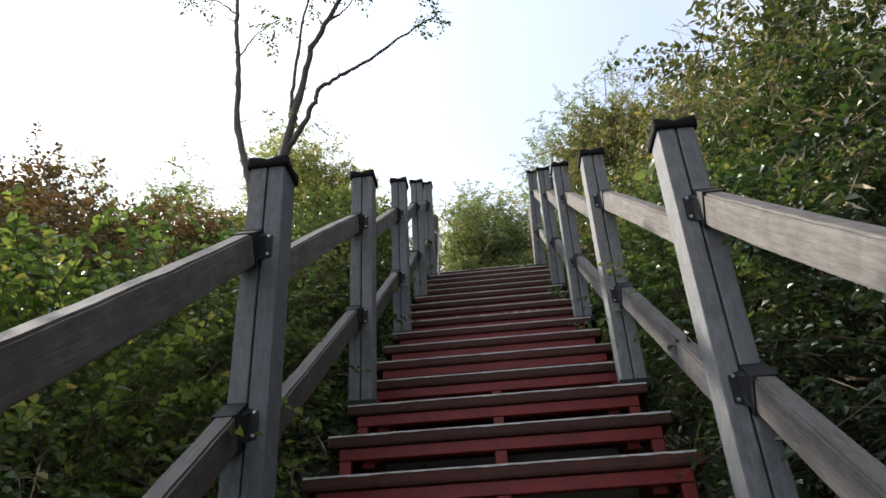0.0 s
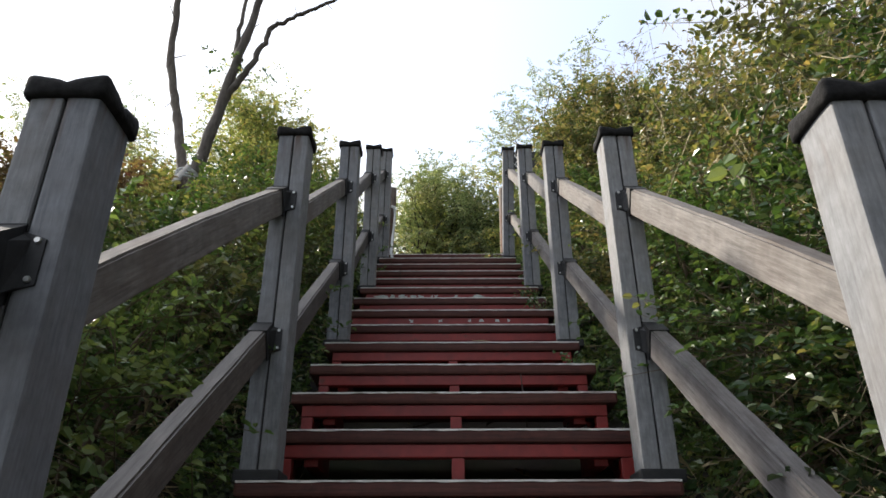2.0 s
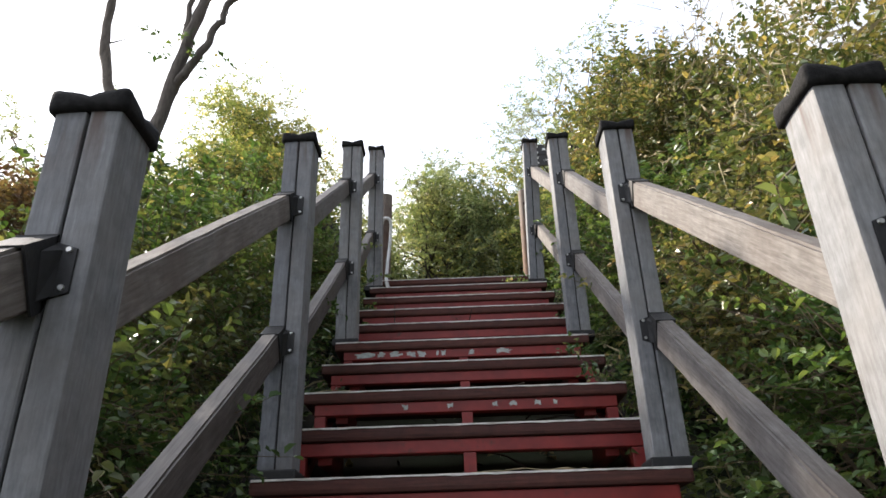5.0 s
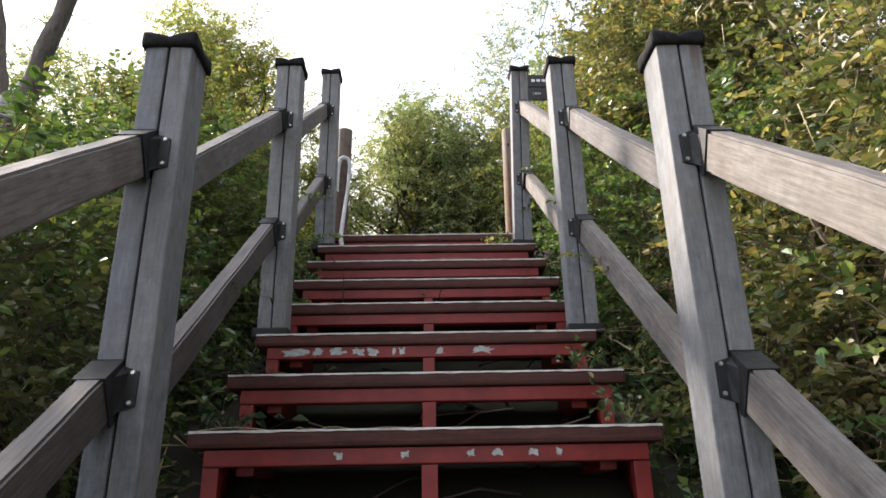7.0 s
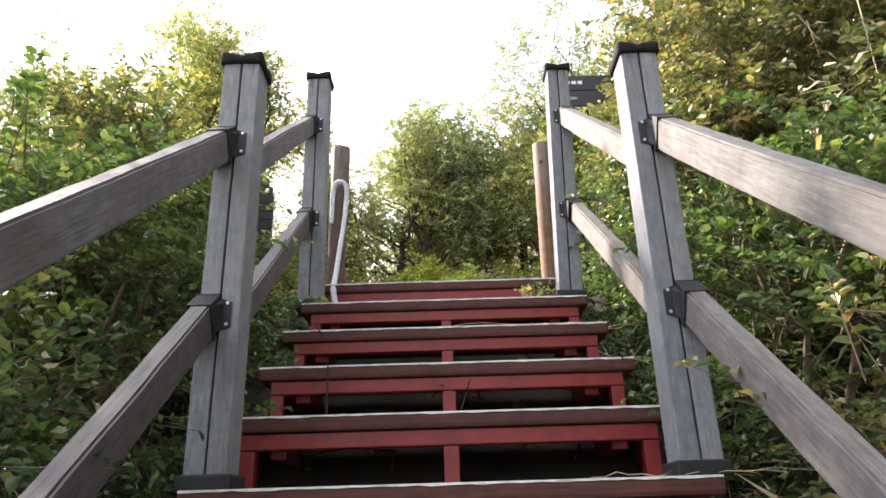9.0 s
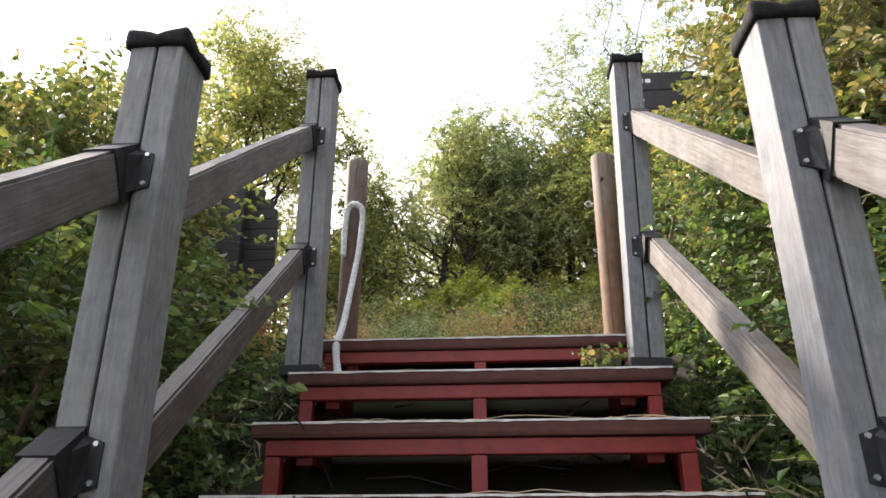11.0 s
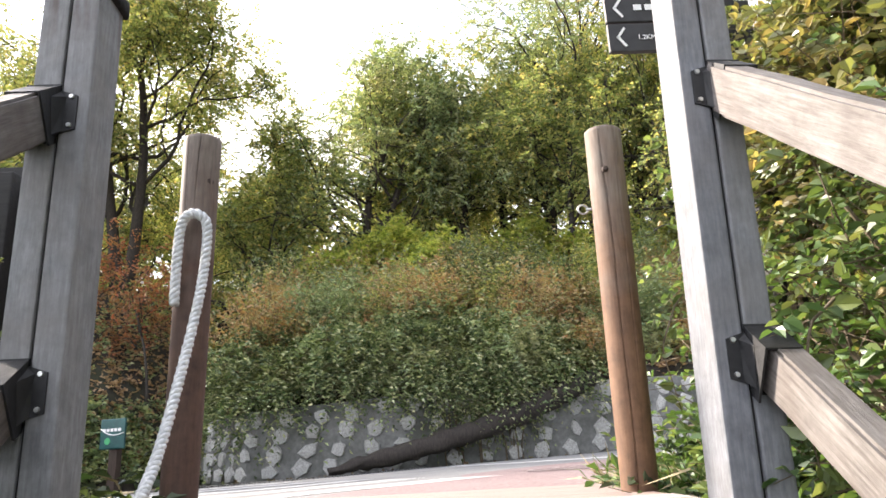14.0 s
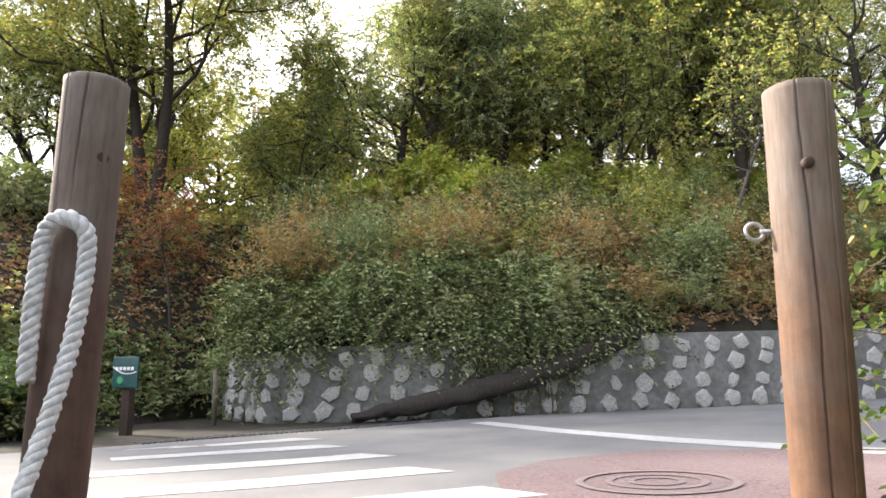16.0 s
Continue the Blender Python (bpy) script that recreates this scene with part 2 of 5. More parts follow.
M_DKWOOD = wood("dark_brown_timber", (0.03, 0.02, 0.015), (0.075, 0.05, 0.038), (0.05, 0.035, 0.03), (8, 8, 0.6), 0.8, 0.5)
M_HUT = wood("black_stained_slats", (0.008, 0.008, 0.009), (0.03, 0.028, 0.027), (0.02, 0.02, 0.02), (0.6, 8, 8), 0.7, 0.5)
M_SOIL = plain("dark_soil_and_litter", (0.010, 0.008, 0.006), (0.036, 0.026, 0.018), 5, 0.95, 0, 0.8, second=(1.1, (0.028, 0.034, 0.014), 0.45, 0.65), jitter=False)
M_ASPHALT = plain("grey_asphalt", (0.11, 0.11, 0.112), (0.175, 0.175, 0.177), 160, 0.85, 0, 0.5, second=(0.7, (0.21, 0.207, 0.2), 0.4, 0.7), jitter=False)
M_PINK = plain("faded_red_asphalt", (0.095, 0.064, 0.064), (0.235, 0.165, 0.163), 60, 0.85, 0, 0.5, second=(1.5, (0.175, 0.14, 0.138), 0.45, 0.75), jitter=False)
M_LINE = plain("worn_road_paint", (0.34, 0.34, 0.335), (0.50, 0.50, 0.49), 40, 0.8, 0, 0.3, second=(9, (0.3, 0.3, 0.3), 0.5, 0.75), jitter=False)
M_GRATE = plain("iron_grating", (0.05, 0.05, 0.05), (0.12, 0.12, 0.12), 40, 0.6, 0.3)
M_COVER = plain("worn_cover_iron", (0.17, 0.135, 0.132), (0.25, 0.20, 0.196), 60, 0.7, 0.1)
M_CONCRETE = plain("grey_wall_mortar", (0.15, 0.15, 0.145), (0.24, 0.24, 0.232), 14, 0.95, 0, 0.9, second=(1.6, (0.09, 0.092, 0.08), 0.45, 0.7))
M_STONE = plain("pale_wall_stone", (0.30, 0.295, 0.28), (0.52, 0.515, 0.495), 12, 0.9, 0, 0.9, second=(30, (0.2, 0.2, 0.19), 0.6, 0.8))
M_BARK = wood("grey_bark", (0.06, 0.05, 0.042), (0.2, 0.175, 0.15), (0.12, 0.10, 0.085), (5, 5, 1.2), 0.9, 0.9)
M_BARK_DK = wood("dark_bark", (0.02, 0.017, 0.014), (0.075, 0.06, 0.05), (0.04, 0.035, 0.03), (5, 5, 1.2), 0.9, 0.9)
M_TWIG = plain("brown_twig", (0.07, 0.05, 0.03), (0.17, 0.13, 0.085), 20, 0.85)
M_STRAW = plain("dry_straw", (0.28, 0.22, 0.12), (0.48, 0.40, 0.24), 20, 0.8)

GREENS = [(0.0, (0.030, 0.060, 0.019)), (0.5, (0.060, 0.115, 0.036)), (0.85, (0.115, 0.177, 0.060)), (1.0, (0.29, 0.265, 0.116))]
L_BANK = leaf_material("leaves_bank", GREENS, (0.176, 0.147, 0.079), 0.6, 0.9, through_light=0.36)
L_FRESH = leaf_material("leaves_fresh", [(0, (0.049, 0.093, 0.029)), (0.6, (0.101, 0.178, 0.058)), (1, (0.225, 0.288, 0.111))], (0.242, 0.242, 0.113), 0.5, 1.0, through_light=0.36)
L_YELLOW = leaf_material("leaves_yellowing", [(0, (0.072, 0.111, 0.041)), (0.5, (0.163, 0.192, 0.079)), (0.9, (0.340, 0.300, 0.140)), (1, (0.413, 0.305, 0.136))], (0.270, 0.201, 0.117), 0.6, 0.8)
L_BROWN = leaf_material("leaves_autumn", [(0, (0.070, 0.049, 0.032)), (0.5, (0.176, 0.104, 0.067)), (0.85, (0.201, 0.158, 0.080)), (1, (0.116, 0.040, 0.040))], (0.108, 0.131, 0.058), 0.6, 1.0)
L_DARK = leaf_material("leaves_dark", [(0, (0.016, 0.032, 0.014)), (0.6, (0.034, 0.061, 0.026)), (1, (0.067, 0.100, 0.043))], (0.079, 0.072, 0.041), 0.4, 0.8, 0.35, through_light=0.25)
L_TREE = leaf_material("leaves_tree", [(0, (0.135, 0.180, 0.075)), (0.5, (0.280, 0.340, 0.140)), (0.9, (0.50, 0.49, 0.225)), (1, (0.70, 0.52, 0.25))], (0.50, 0.42, 0.21), 0.5, 0.35, through_light=0.6)
L_HILL = leaf_material("leaves_hill", [(0, (0.138, 0.200, 0.098)), (0.5, (0.253, 0.324, 0.174)), (0.9, (0.388, 0.450, 0.248)), (1, (0.584, 0.545, 0.335))], (0.450, 0.388, 0.239), 0.5, 0.8, 0.35)
L_TAN = leaf_material("leaves_tan", [(0, (0.24, 0.17, 0.10)), (0.35, (0.45, 0.32, 0.18)), (0.6, (0.48, 0.25, 0.12)), (0.85, (0.33, 0.37, 0.16)), (1, (0.64, 0.52, 0.34))], (0.22, 0.27, 0.11), 0.6, 1.4)
L_CREEPER = leaf_material("leaves_creeper", [(0, (0.18, 0.26, 0.06)), (0.5, (0.38, 0.46, 0.11)), (1, (0.62, 0.60, 0.19))], (0.48, 0.48, 0.13), 0.5, 0.6, through_light=0.5)
L_RED = leaf_material("leaves_red", [(0, (0.24, 0.10, 0.055)), (0.4, (0.36, 0.17, 0.085)), (0.8, (0.44, 0.135, 0.075)), (1, (0.28, 0.25, 0.10))], (0.30, 0.25, 0.11), 0.6, 1.0)
L_HEDGE = leaf_material("leaves_hedge", [(0, (0.035, 0.065, 0.022)), (0.5, (0.115, 0.165, 0.060)), (0.85, (0.31, 0.35, 0.17)), (1, (0.60, 0.60, 0.40))], (0.25, 0.22, 0.09), 0.5, 1.2, 0.30, through_light=0.3)
L_LOCUST = leaf_material("leaves_locust", [(0, (0.072, 0.105, 0.040)), (0.5, (0.140, 0.178, 0.068)), (0.85, (0.26, 0.26, 0.108)), (1, (0.40, 0.31, 0.14))], (0.30, 0.25, 0.12), 0.6, 1.1, 0.4, through_light=0.5)
L_LITTER = leaf_material("leaf_litter", [(0, (0.22, 0.135, 0.085)), (0.5, (0.38, 0.25, 0.16)), (1, (0.52, 0.38, 0.26))], (0.27, 0.18, 0.115), 0.5, 1.0, 0.7)
L_LIME = leaf_material("leaves_lime", [(0, (0.052, 0.092, 0.028)), (0.5, (0.110, 0.175, 0.050)), (0.9, (0.21, 0.28, 0.088)), (1, (0.34, 0.32, 0.12))], (0.12, 0.12, 0.055), 0.5, 1.5, through_light=0.48)


# ---- mesh helpers ----
def mesh_of(name, verts, quads, mat, smooth=False):
    verts, quads = np.asarray(verts, np.float32), np.asarray(quads, np.int32)
    k = quads.shape[1]
    me = bpy.data.meshes.new(name)
    me.vertices.add(len(verts))
    me.vertices.foreach_set("co", verts.ravel())
    me.loops.add(quads.size)
    me.loops.foreach_set("vertex_index", quads.ravel())
    me.polygons.add(len(quads))
    me.polygons.foreach_set("loop_start", np.arange(0, quads.size, k, dtype=np.int32))
    me.polygons.foreach_set("use_smooth", np.full(len(quads), smooth))
    me.update(calc_edges=True)
    me.materials.append(mat)
    return me


def place(ob, parent):
    ob.parent = parent
    return ob


def part(name, bm, mat, parent, label=""):
    me = bpy.data.meshes.new(name)
    bm.to_mesh(me)
    bm.free()
    me.materials.append(mat)
    ob = place(new(name, me), parent)
    return tagged(ob, label)


def empty(name, m=None, **tags):
    ob = new(name)
    ob.empty_display_size = 0.1
    if m is not None:
        ob.matrix_basis = m
    return tagged(ob, **tags)


def box(bm, x0, x1, y0, y1, z0, z1, bevel=0.0, wobble=0.0):
    r = bmesh.ops.create_cube(bm, size=1.0, matrix=Matrix.LocRotScale(((x0 + x1) / 2, (y0 + y1) / 2, (z0 + z1) / 2), None, (x1 - x0, y1 - y0, z1 - z0)))
    vs = r["verts"]
    if bevel:
        es = list({e for v in vs for e in v.link_edges})
        bmesh.ops.bevel(bm, geom=es, offset=bevel, segments=2, affect="EDGES", profile=0.6)
    return bm


def tube_data(path, radii, sides=8, caps=True):
    """A tapered tube along a path: vertices and four-sided faces."""
    pts = [Vector(q) for q in path]
    vs, fs = [], []
    side = None
    for i, q in enumerate(pts):
        d = (pts[min(i + 1, len(pts) - 1)] - pts[max(i - 1, 0)]).normalized()
        ref = side if side is not None else (Vector((1, 0, 0)) if abs(d.x) < 0.9 else Vector((0, 1, 0)))
        side = (ref - d * ref.dot(d)).normalized()
        up = d.cross(side)
        for j in range(sides):
            a = 2 * math.pi * j / sides
            vs.append(q + (side * math.cos(a) + up * math.sin(a)) * radii[i])
    for i in range(len(pts) - 1):
        for j in range(sides):
            k = (j + 1) % sides
            fs.append((i * sides + j, i * sides + k, (i + 1) * sides + k, (i + 1) * sides + j))
    if caps:
        for base, flip in ((0, True), ((len(pts) - 1) * sides, False)):
            mid = len(vs)
            vs.append(pts[0] if base == 0 else pts[-1])
            for j in range(0, sides, 2):
                q = (mid, base + j, base + (j + 1) % sides, base + (j + 2) % sides)
                fs.append(q[::-1] if flip else q)
    return [tuple(v) for v in vs], fs


class Soup:
    """Gathers four-sided faces for one mesh."""

    def __init__(self):
        self.v, self.f, self.n = [], [], 0

    def add(self, verts, quads):
        verts = np.asarray(verts, np.float32)
        self.v.append(verts)
        self.f.append(np.asarray(quads, np.int32) + self.n)
        self.n += len(verts)

    def mesh(self, name, mat, smooth=False):
        return mesh_of(name, np.concatenate(self.v), np.concatenate(self.f), mat, smooth)


def unit(a):
    return a / (np.linalg.norm(a, axis=-1, keepdims=True) + 1e-9)


def leaf_quads(soup, base, way, size, width, rng, flat=0.7, fold=0.18, rounded=False):
    """Folded leaf blades at base, along way."""
    n = len(base)
    up = unit(np.array([0, 0, flat]) + rng.normal(0, 0.55, (n, 3)))
    side = unit(np.cross(way, up))
    nor = np.cross(side, way)
    s = (size * rng.uniform(0.65, 1.25, n))[:, None]
    w = s * width
    mid = base + way * s * 0.45
    if rounded:
        a, c = base + way * s * 0.28, base + way * s * 0.68
        tip = base + way * s - nor * s * 0.12
        v = np.stack([base, a + side * w * 0.9 + nor * s * fold, c + side * w * 0.75 + nor * s * fold * 0.8, tip, c - side * w * 0.75 + nor * s * fold * 0.8, a - side * w * 0.9 + nor * s * fold], 1)
        f = np.array([[0, 1, 2, 3], [0, 3, 4, 5]])
        soup.add(v.reshape(-1, 3), (np.arange(n)[:, None, None] * 6 + f).reshape(-1, 4))
        return
    v = np.stack([base, mid + side * w + nor * s * fold, base + way * s - nor * s * 0.08, mid - side * w + nor * s * fold], 1)
    soup.add(v.reshape(-1, 3), np.arange(4 * n).reshape(n, 4))


def sprays(leaves, twigs, base, way, length, per, leaf, width, rng, droop=0.25, twig_r=0.0025, flat=0.7, rounded=False):
    """Twigs with leaves set along them."""
    n = len(base)
    length = np.broadcast_to(length, (n,))[:, None]
    side = unit(np.cross(way, np.array([0.1, 0.05, 1.0])))
    def at(s):
        return base + way * length * s - np.array([0, 0, 1.0]) * droop * length * s * s
    for j in range(per):
        s = 0.12 + 0.88 * (j + rng.uniform(0, 1, (n, 1))) / per
        q = at(s)
        sg = 1 if j % 2 else -1
        d = unit(way * 0.55 + side * sg * rng.uniform(0.5, 1.1, (n, 1)) + rng.normal(0, 0.3, (n, 3)) - np.array([0, 0, 0.25]))
        leaf_quads(leaves, q, d, leaf, width, rng, flat, rounded=rounded)
    if twigs is not None:
        a, m_, b = base - way * 0.03, at(0.5), at(1.0)
        nor = np.cross(side, way)
        for p0, p1, r0, r1 in ((a, b, twig_r, twig_r * 0.3),):
            ring = []
            for q, r in ((p0, r0), (p1, r1)):
                for ang in (0, 2.09, 4.19):
                    ring.append(q + (side * math.cos(ang) + nor * math.sin(ang)) * r)
            v = np.stack(ring, 1).reshape(-1, 3)
            f = np.array([[0, 1, 4, 3], [1, 2, 5, 4], [2, 0, 3, 5]])
            twigs.add(v, (np.arange(n)[:, None, None] * 6 + f).reshape(-1, 4))


def lumps(d, rng, freq=3.0):
    """A smooth uneven factor of a direction, about 0.7 to 1.1."""
    out = np.zeros(len(d))
    for k in range(5):
        w = rng.normal(0, freq * (0.6 + 0.4 * k), 3)
        out += np.sin(d @ w + rng.uniform(0, 6.28)) / (1.2 + 0.6 * k)
    return 0.9 + 0.11 * out


# ---- land ----
T, R = 0.271, 0.18          # going and rise of the steps; the top nosing is at the origin


def wall_line(x):
    return np.interp(x, [-40, -3.9, -3.1, -2.4, -0.3, 2.3, 5.0, 9.0, 40], [30, 11.4, 9.6, 8.85, 8.9, 9.2, 9.6, 10.5, 20])


def hill_line(x):
    return np.interp(x, [-40, -9, -5, -4.3, -3.9, -3.1, -2.4, -0.3, 2.3, 5.0, 9.0, 40], [-8, 4.5, 7.8, 9.2, 11.2, 9.6, 8.85, 8.9, 9.2, 9.6, 10.5, 20])


def road_height(x):
    return np.interp(x, [-40, -6, -1, 5, 12, 40], [-1.6, -0.16, -0.075, 0.125, 0.40, 1.6])


def wall_top(x):
    return np.interp(x, [-4, -2.6, 0, 2.4, 5, 40], [0.74, 0.80, 0.98, 1.06, 1.14, 2.2])


def land_height(x, y):
    x, y = np.asarray(x, float), np.asarray(y, float)
    road = road_height(x) - 0.02
    bank = 0.25 * np.clip((np.abs(x) - 0.7) / 1.2, 0, 1) * np.clip((-y) / 1.0, 0, 1) + 0.10 * np.sin(x * 2.1 + y * 1.3) * np.clip((np.abs(x) - 0.8), 0, 1)
    near = np.minimum(0.664 * y - 0.27 + bank, road)
    near = np.maximum(near, -9 + 0.02 * y)
    back = y - hill_line(x)
    left = np.clip((-2.6 - x) / 0.8, 0, 1)
    foot = np.where(left > 0, (1 - left) * wall_top(x) + left * road, wall_top(x))
    slope = foot + 0.60 * np.clip(back, 0, 6.5) + 0.16 * np.clip(back - 6.5, 0, 3) - 0.10 * np.clip(back - 9.5, 0, 60)
    slope = slope + 0.12 * np.sin(x * 1.7 + 0.6 * y) * np.clip(back, 0, 1)
    z = np.where(back > 0.22, slope, np.where(y > 0.2, road, near))
    return z


def land():
    xs = np.concatenate([np.linspace(-900, -50, 8), np.linspace(-40, -8, 17), np.linspace(-7.5, 7.5, 101), np.linspace(8, 40, 17), np.linspace(50, 900, 8)])
    ys = np.concatenate([np.linspace(-900, -40, 8), np.linspace(-30, -8, 12), np.linspace(-7.8, 8.2, 101), np.linspace(8.3, 18, 80), np.linspace(19, 60, 15), np.linspace(80, 900, 8)])
    gx, gy = np.meshgrid(xs, ys)
    gz = land_height(gx, gy)
    v = np.stack([gx, gy, gz], -1).reshape(-1, 3)
    nx = len(xs)
    i = (np.arange(len(ys) - 1)[:, None] * nx + np.arange(nx - 1)).ravel()
    ob = new("ground", mesh_of("ground", v, np.stack([i, i + 1, i + nx + 1, i + nx], 1), M_SOIL, True))
    tagged(ob, "dark soil hillside with leaf litter under the shrubs", "ground", kind="structure")


land()


def strip(name, a, b, mat, lift, label, category, parent=None, n=40):
    """A sheet between two edge lines on the road's surface."""
    v, f = [], []
    for i in range(n + 1):
        s = i / n
        for j in range(9):
            u = j / 8
            x = (1 - u) * np.interp(s, np.linspace(0, 1, len(a)), [q[0] for q in a]) + u * np.interp(s, np.linspace(0, 1, len(b)), [q[0] for q in b])
            y = (1 - u) * np.interp(s, np.linspace(0, 1, len(a)), [q[1] for q in a]) + u * np.interp(s, np.linspace(0, 1, len(b)), [q[1] for q in b])
            v.append((x, y, float(road_height(x)) + lift))
    for i in range(n):
        for j in range(8):
            k = i * 9 + j
            f.append((k, k + 9, k + 10, k + 1))
    ob = new(name, mesh_of(name, v, f, mat))
    if parent:
        ob.parent = parent
    else:
        tagged(ob, label, category, kind="structure")
    return ob


# ---- road ----
road = strip("road", [(-30, -14), (-9, -2.2), (-4, 0.6), (-1.2, 0.942), (1.2, 0.942), (3, 1.2), (9, 2.6), (30, 8)],
             [(-30, -11), (-9, 1.6), (-3, 5.56), (-1.8, 6.75), (-0.6, 7.95), (1, 8.85), (5, 9.5), (30, 16.5)], M_ASPHALT, 0.0,
             "grey asphalt road climbing past the head of the stairs", "road", n=120)
strip("red_asphalt", [(-1.15, 0.945), (-0.95, 1.5), (-0.35, 2.2), (0.25, 2.9), (0.25, 3.4), (0.6, 3.9)], [(4.5, 1.45), (4.8, 2.6), (4.2, 3.1), (2.8, 3.8), (1.3, 4.25)], M_PINK, 0.0015, "faded red asphalt patch at the head of the stairs", "road surface")
STRIPES = [((-2.4, 4.62), (-0.97, 5.37), 0.24), ((-2.12, 3.78), (-0.52, 4.55), 0.27), ((-1.95, 2.92), (-0.13, 3.66), 0.30), ((-1.6, 2.1), (0.27, 2.80), 0.32), ((-2.05, 5.58), (-1.32, 6.13), 0.2)]
for (x0, y0), (x1, y1), w in STRIPES:
    d = Vector((x1 - x0, y1 - y0)).normalized()
    s = Vector((-d.y, d.x)) * w / 2
    ob = strip("crossing_stripe", [(x0 - s.x, y0 - s.y), (x1 - s.x + 0.12, y1 - s.y)], [(x0 + s.x, y0 + s.y), (x1 + s.x - 0.05, y1 + s.y)], M_LINE, 0.003, "", "", n=12)
    tagged(ob, "worn white pedestrian crossing stripe on the asphalt", "road marking", "crossing stripes", "structure")
strip("lane_line", [(0.22, 7.6), (0.9, 6.0), (1.55, 4.75), (2.3, 3.75), (4.5, 2.2)], [(0.45, 7.75), (1.1, 6.2), (1.8, 4.95), (2.55, 4.0), (4.6, 2.5)], M_LINE, 0.003, "worn white lane line curving over the asphalt", "road marking")

# ---- stairs ----
WIDE = 0.544


def stair_step():
    """One step: two boards on a red steel frame; its origin is the middle of the nosing."""
    th = empty("stair_step", label="brown worn board step on red painted steel frame", category="stair step", group="stair steps")
    for y0, y1 in ((0.0, 0.148), (0.153, 0.285)):
        bm = bmesh.new()
        box(bm, -WIDE, WIDE, y0, y1, -0.037, 0, 0.010 if y0 == 0.0 else 0.004)
        part("board", bm, M_TREAD, th)
    # front board's arris, sky glint painted pale, worn away here and there
    bm = bmesh.new()
    box(bm, -WIDE + 0.004, WIDE - 0.004, -0.0012, 0.010, -0.0045, 0.0012)
    cuts = [e for e in bm.edges if abs(e.verts[0].co.x - e.verts[1].co.x) > 0.5]
    bmesh.ops.subdivide_edges(bm, edges=cuts, cuts=40)
    rr = random.Random(3)
    low = {}
    for v in bm.verts:
        if v.co.z < -0.002:
            v.co.z += low.setdefault(round(v.co.x, 3), rr.uniform(-0.0005, 0.0022))
    part("nosing", bm, M_NOSE, th, "worn front edge coloured pale for the sky's glint")
    bm = bmesh.new()
    box(bm, -0.506, 0.506, 0.012, 0.052, -0.077, -0.040, 0.003)
    part("beam", bm, M_RED, th, "red painted steel front beam")
    for x in (-0.487, 0.005, 0.487):
        bm = bmesh.new()
        box(bm, x - 0.0185, x + 0.0185, 0.014, 0.050, -R, -0.079, 0.002)
        part("support", bm, M_RED, th, "short red steel support")
    for x in (-0.42, 0.42):
        bm = bmesh.new()
        box(bm, x - 0.02, x + 0.02, 0.055, 0.27, -0.095, -0.039, 0.002)
        part("bearer", bm, M_RED, th)
    return th


step = stair_step()
step.matrix_basis = pose(0, 0, -0.014)
steps = {0: step}
for k in range(1, 28):
    steps[k] = copy_thing(step, pose(0, -k * T, -k * R))

def stringer(side):
    """Unseen sloping steel channel under the step ends, added to block side light."""
    n = 27
    bm = bmesh.new()
    box(bm, side * 0.517, side * 0.505, -n * T + 0.06, 0.20, -0.075, 0.075)
    for v in bm.verts:
        v.co.z += (v.co.y - 0.06) * R / T - 0.255
    bmesh.ops.recalc_face_normals(bm, faces=bm.faces)
    me = bpy.data.meshes.new("stair_stringer")
    bm.to_mesh(me)
    bm.free()
    me.materials.append(M_RED)
    tagged(new("stair_stringer", me), "red stringer added unseen under the step ends to darken the openings", "stringer", "stair stringers")


for side in (-1, 1):
    stringer(side)

deck = empty("top_deck", label="brown board landing at the head of the stairs", category="deck")
for i in range(4):
    bm = bmesh.new()
    box(bm, -WIDE, WIDE, 0.292 + i * 0.162, 0.292 + i * 0.162 + 0.156, -0.058, -0.016, 0.004)
    part("board", bm, M_DECK, deck)


# ---- railings ----
PX, PW, PF = 0.513, 0.092, 0.054       # post centre, width, and its face behind the nosing
TOP = 1.090
OUT = 0.026                             # the rails sit on the outer plank
LEAN = {(-1, 17): (-0.014, -0.008), (-1, 13): (0.009, -0.002), (-1, 9): (0.012, 0.013), (-1, 5): (0.005, -0.002), (-1, 1): (-0.012, 0.0),
        (1, 17): (0.008, 0.002), (1, 13): (0.0, 0.005), (1, 9): (0.004, 0.015), (1, 5): (0.008, -0.001), (1, 1): (-0.002, -0.015)}


TILT = {(1, 1): 2.0}                    # degrees out of plumb, top outwards


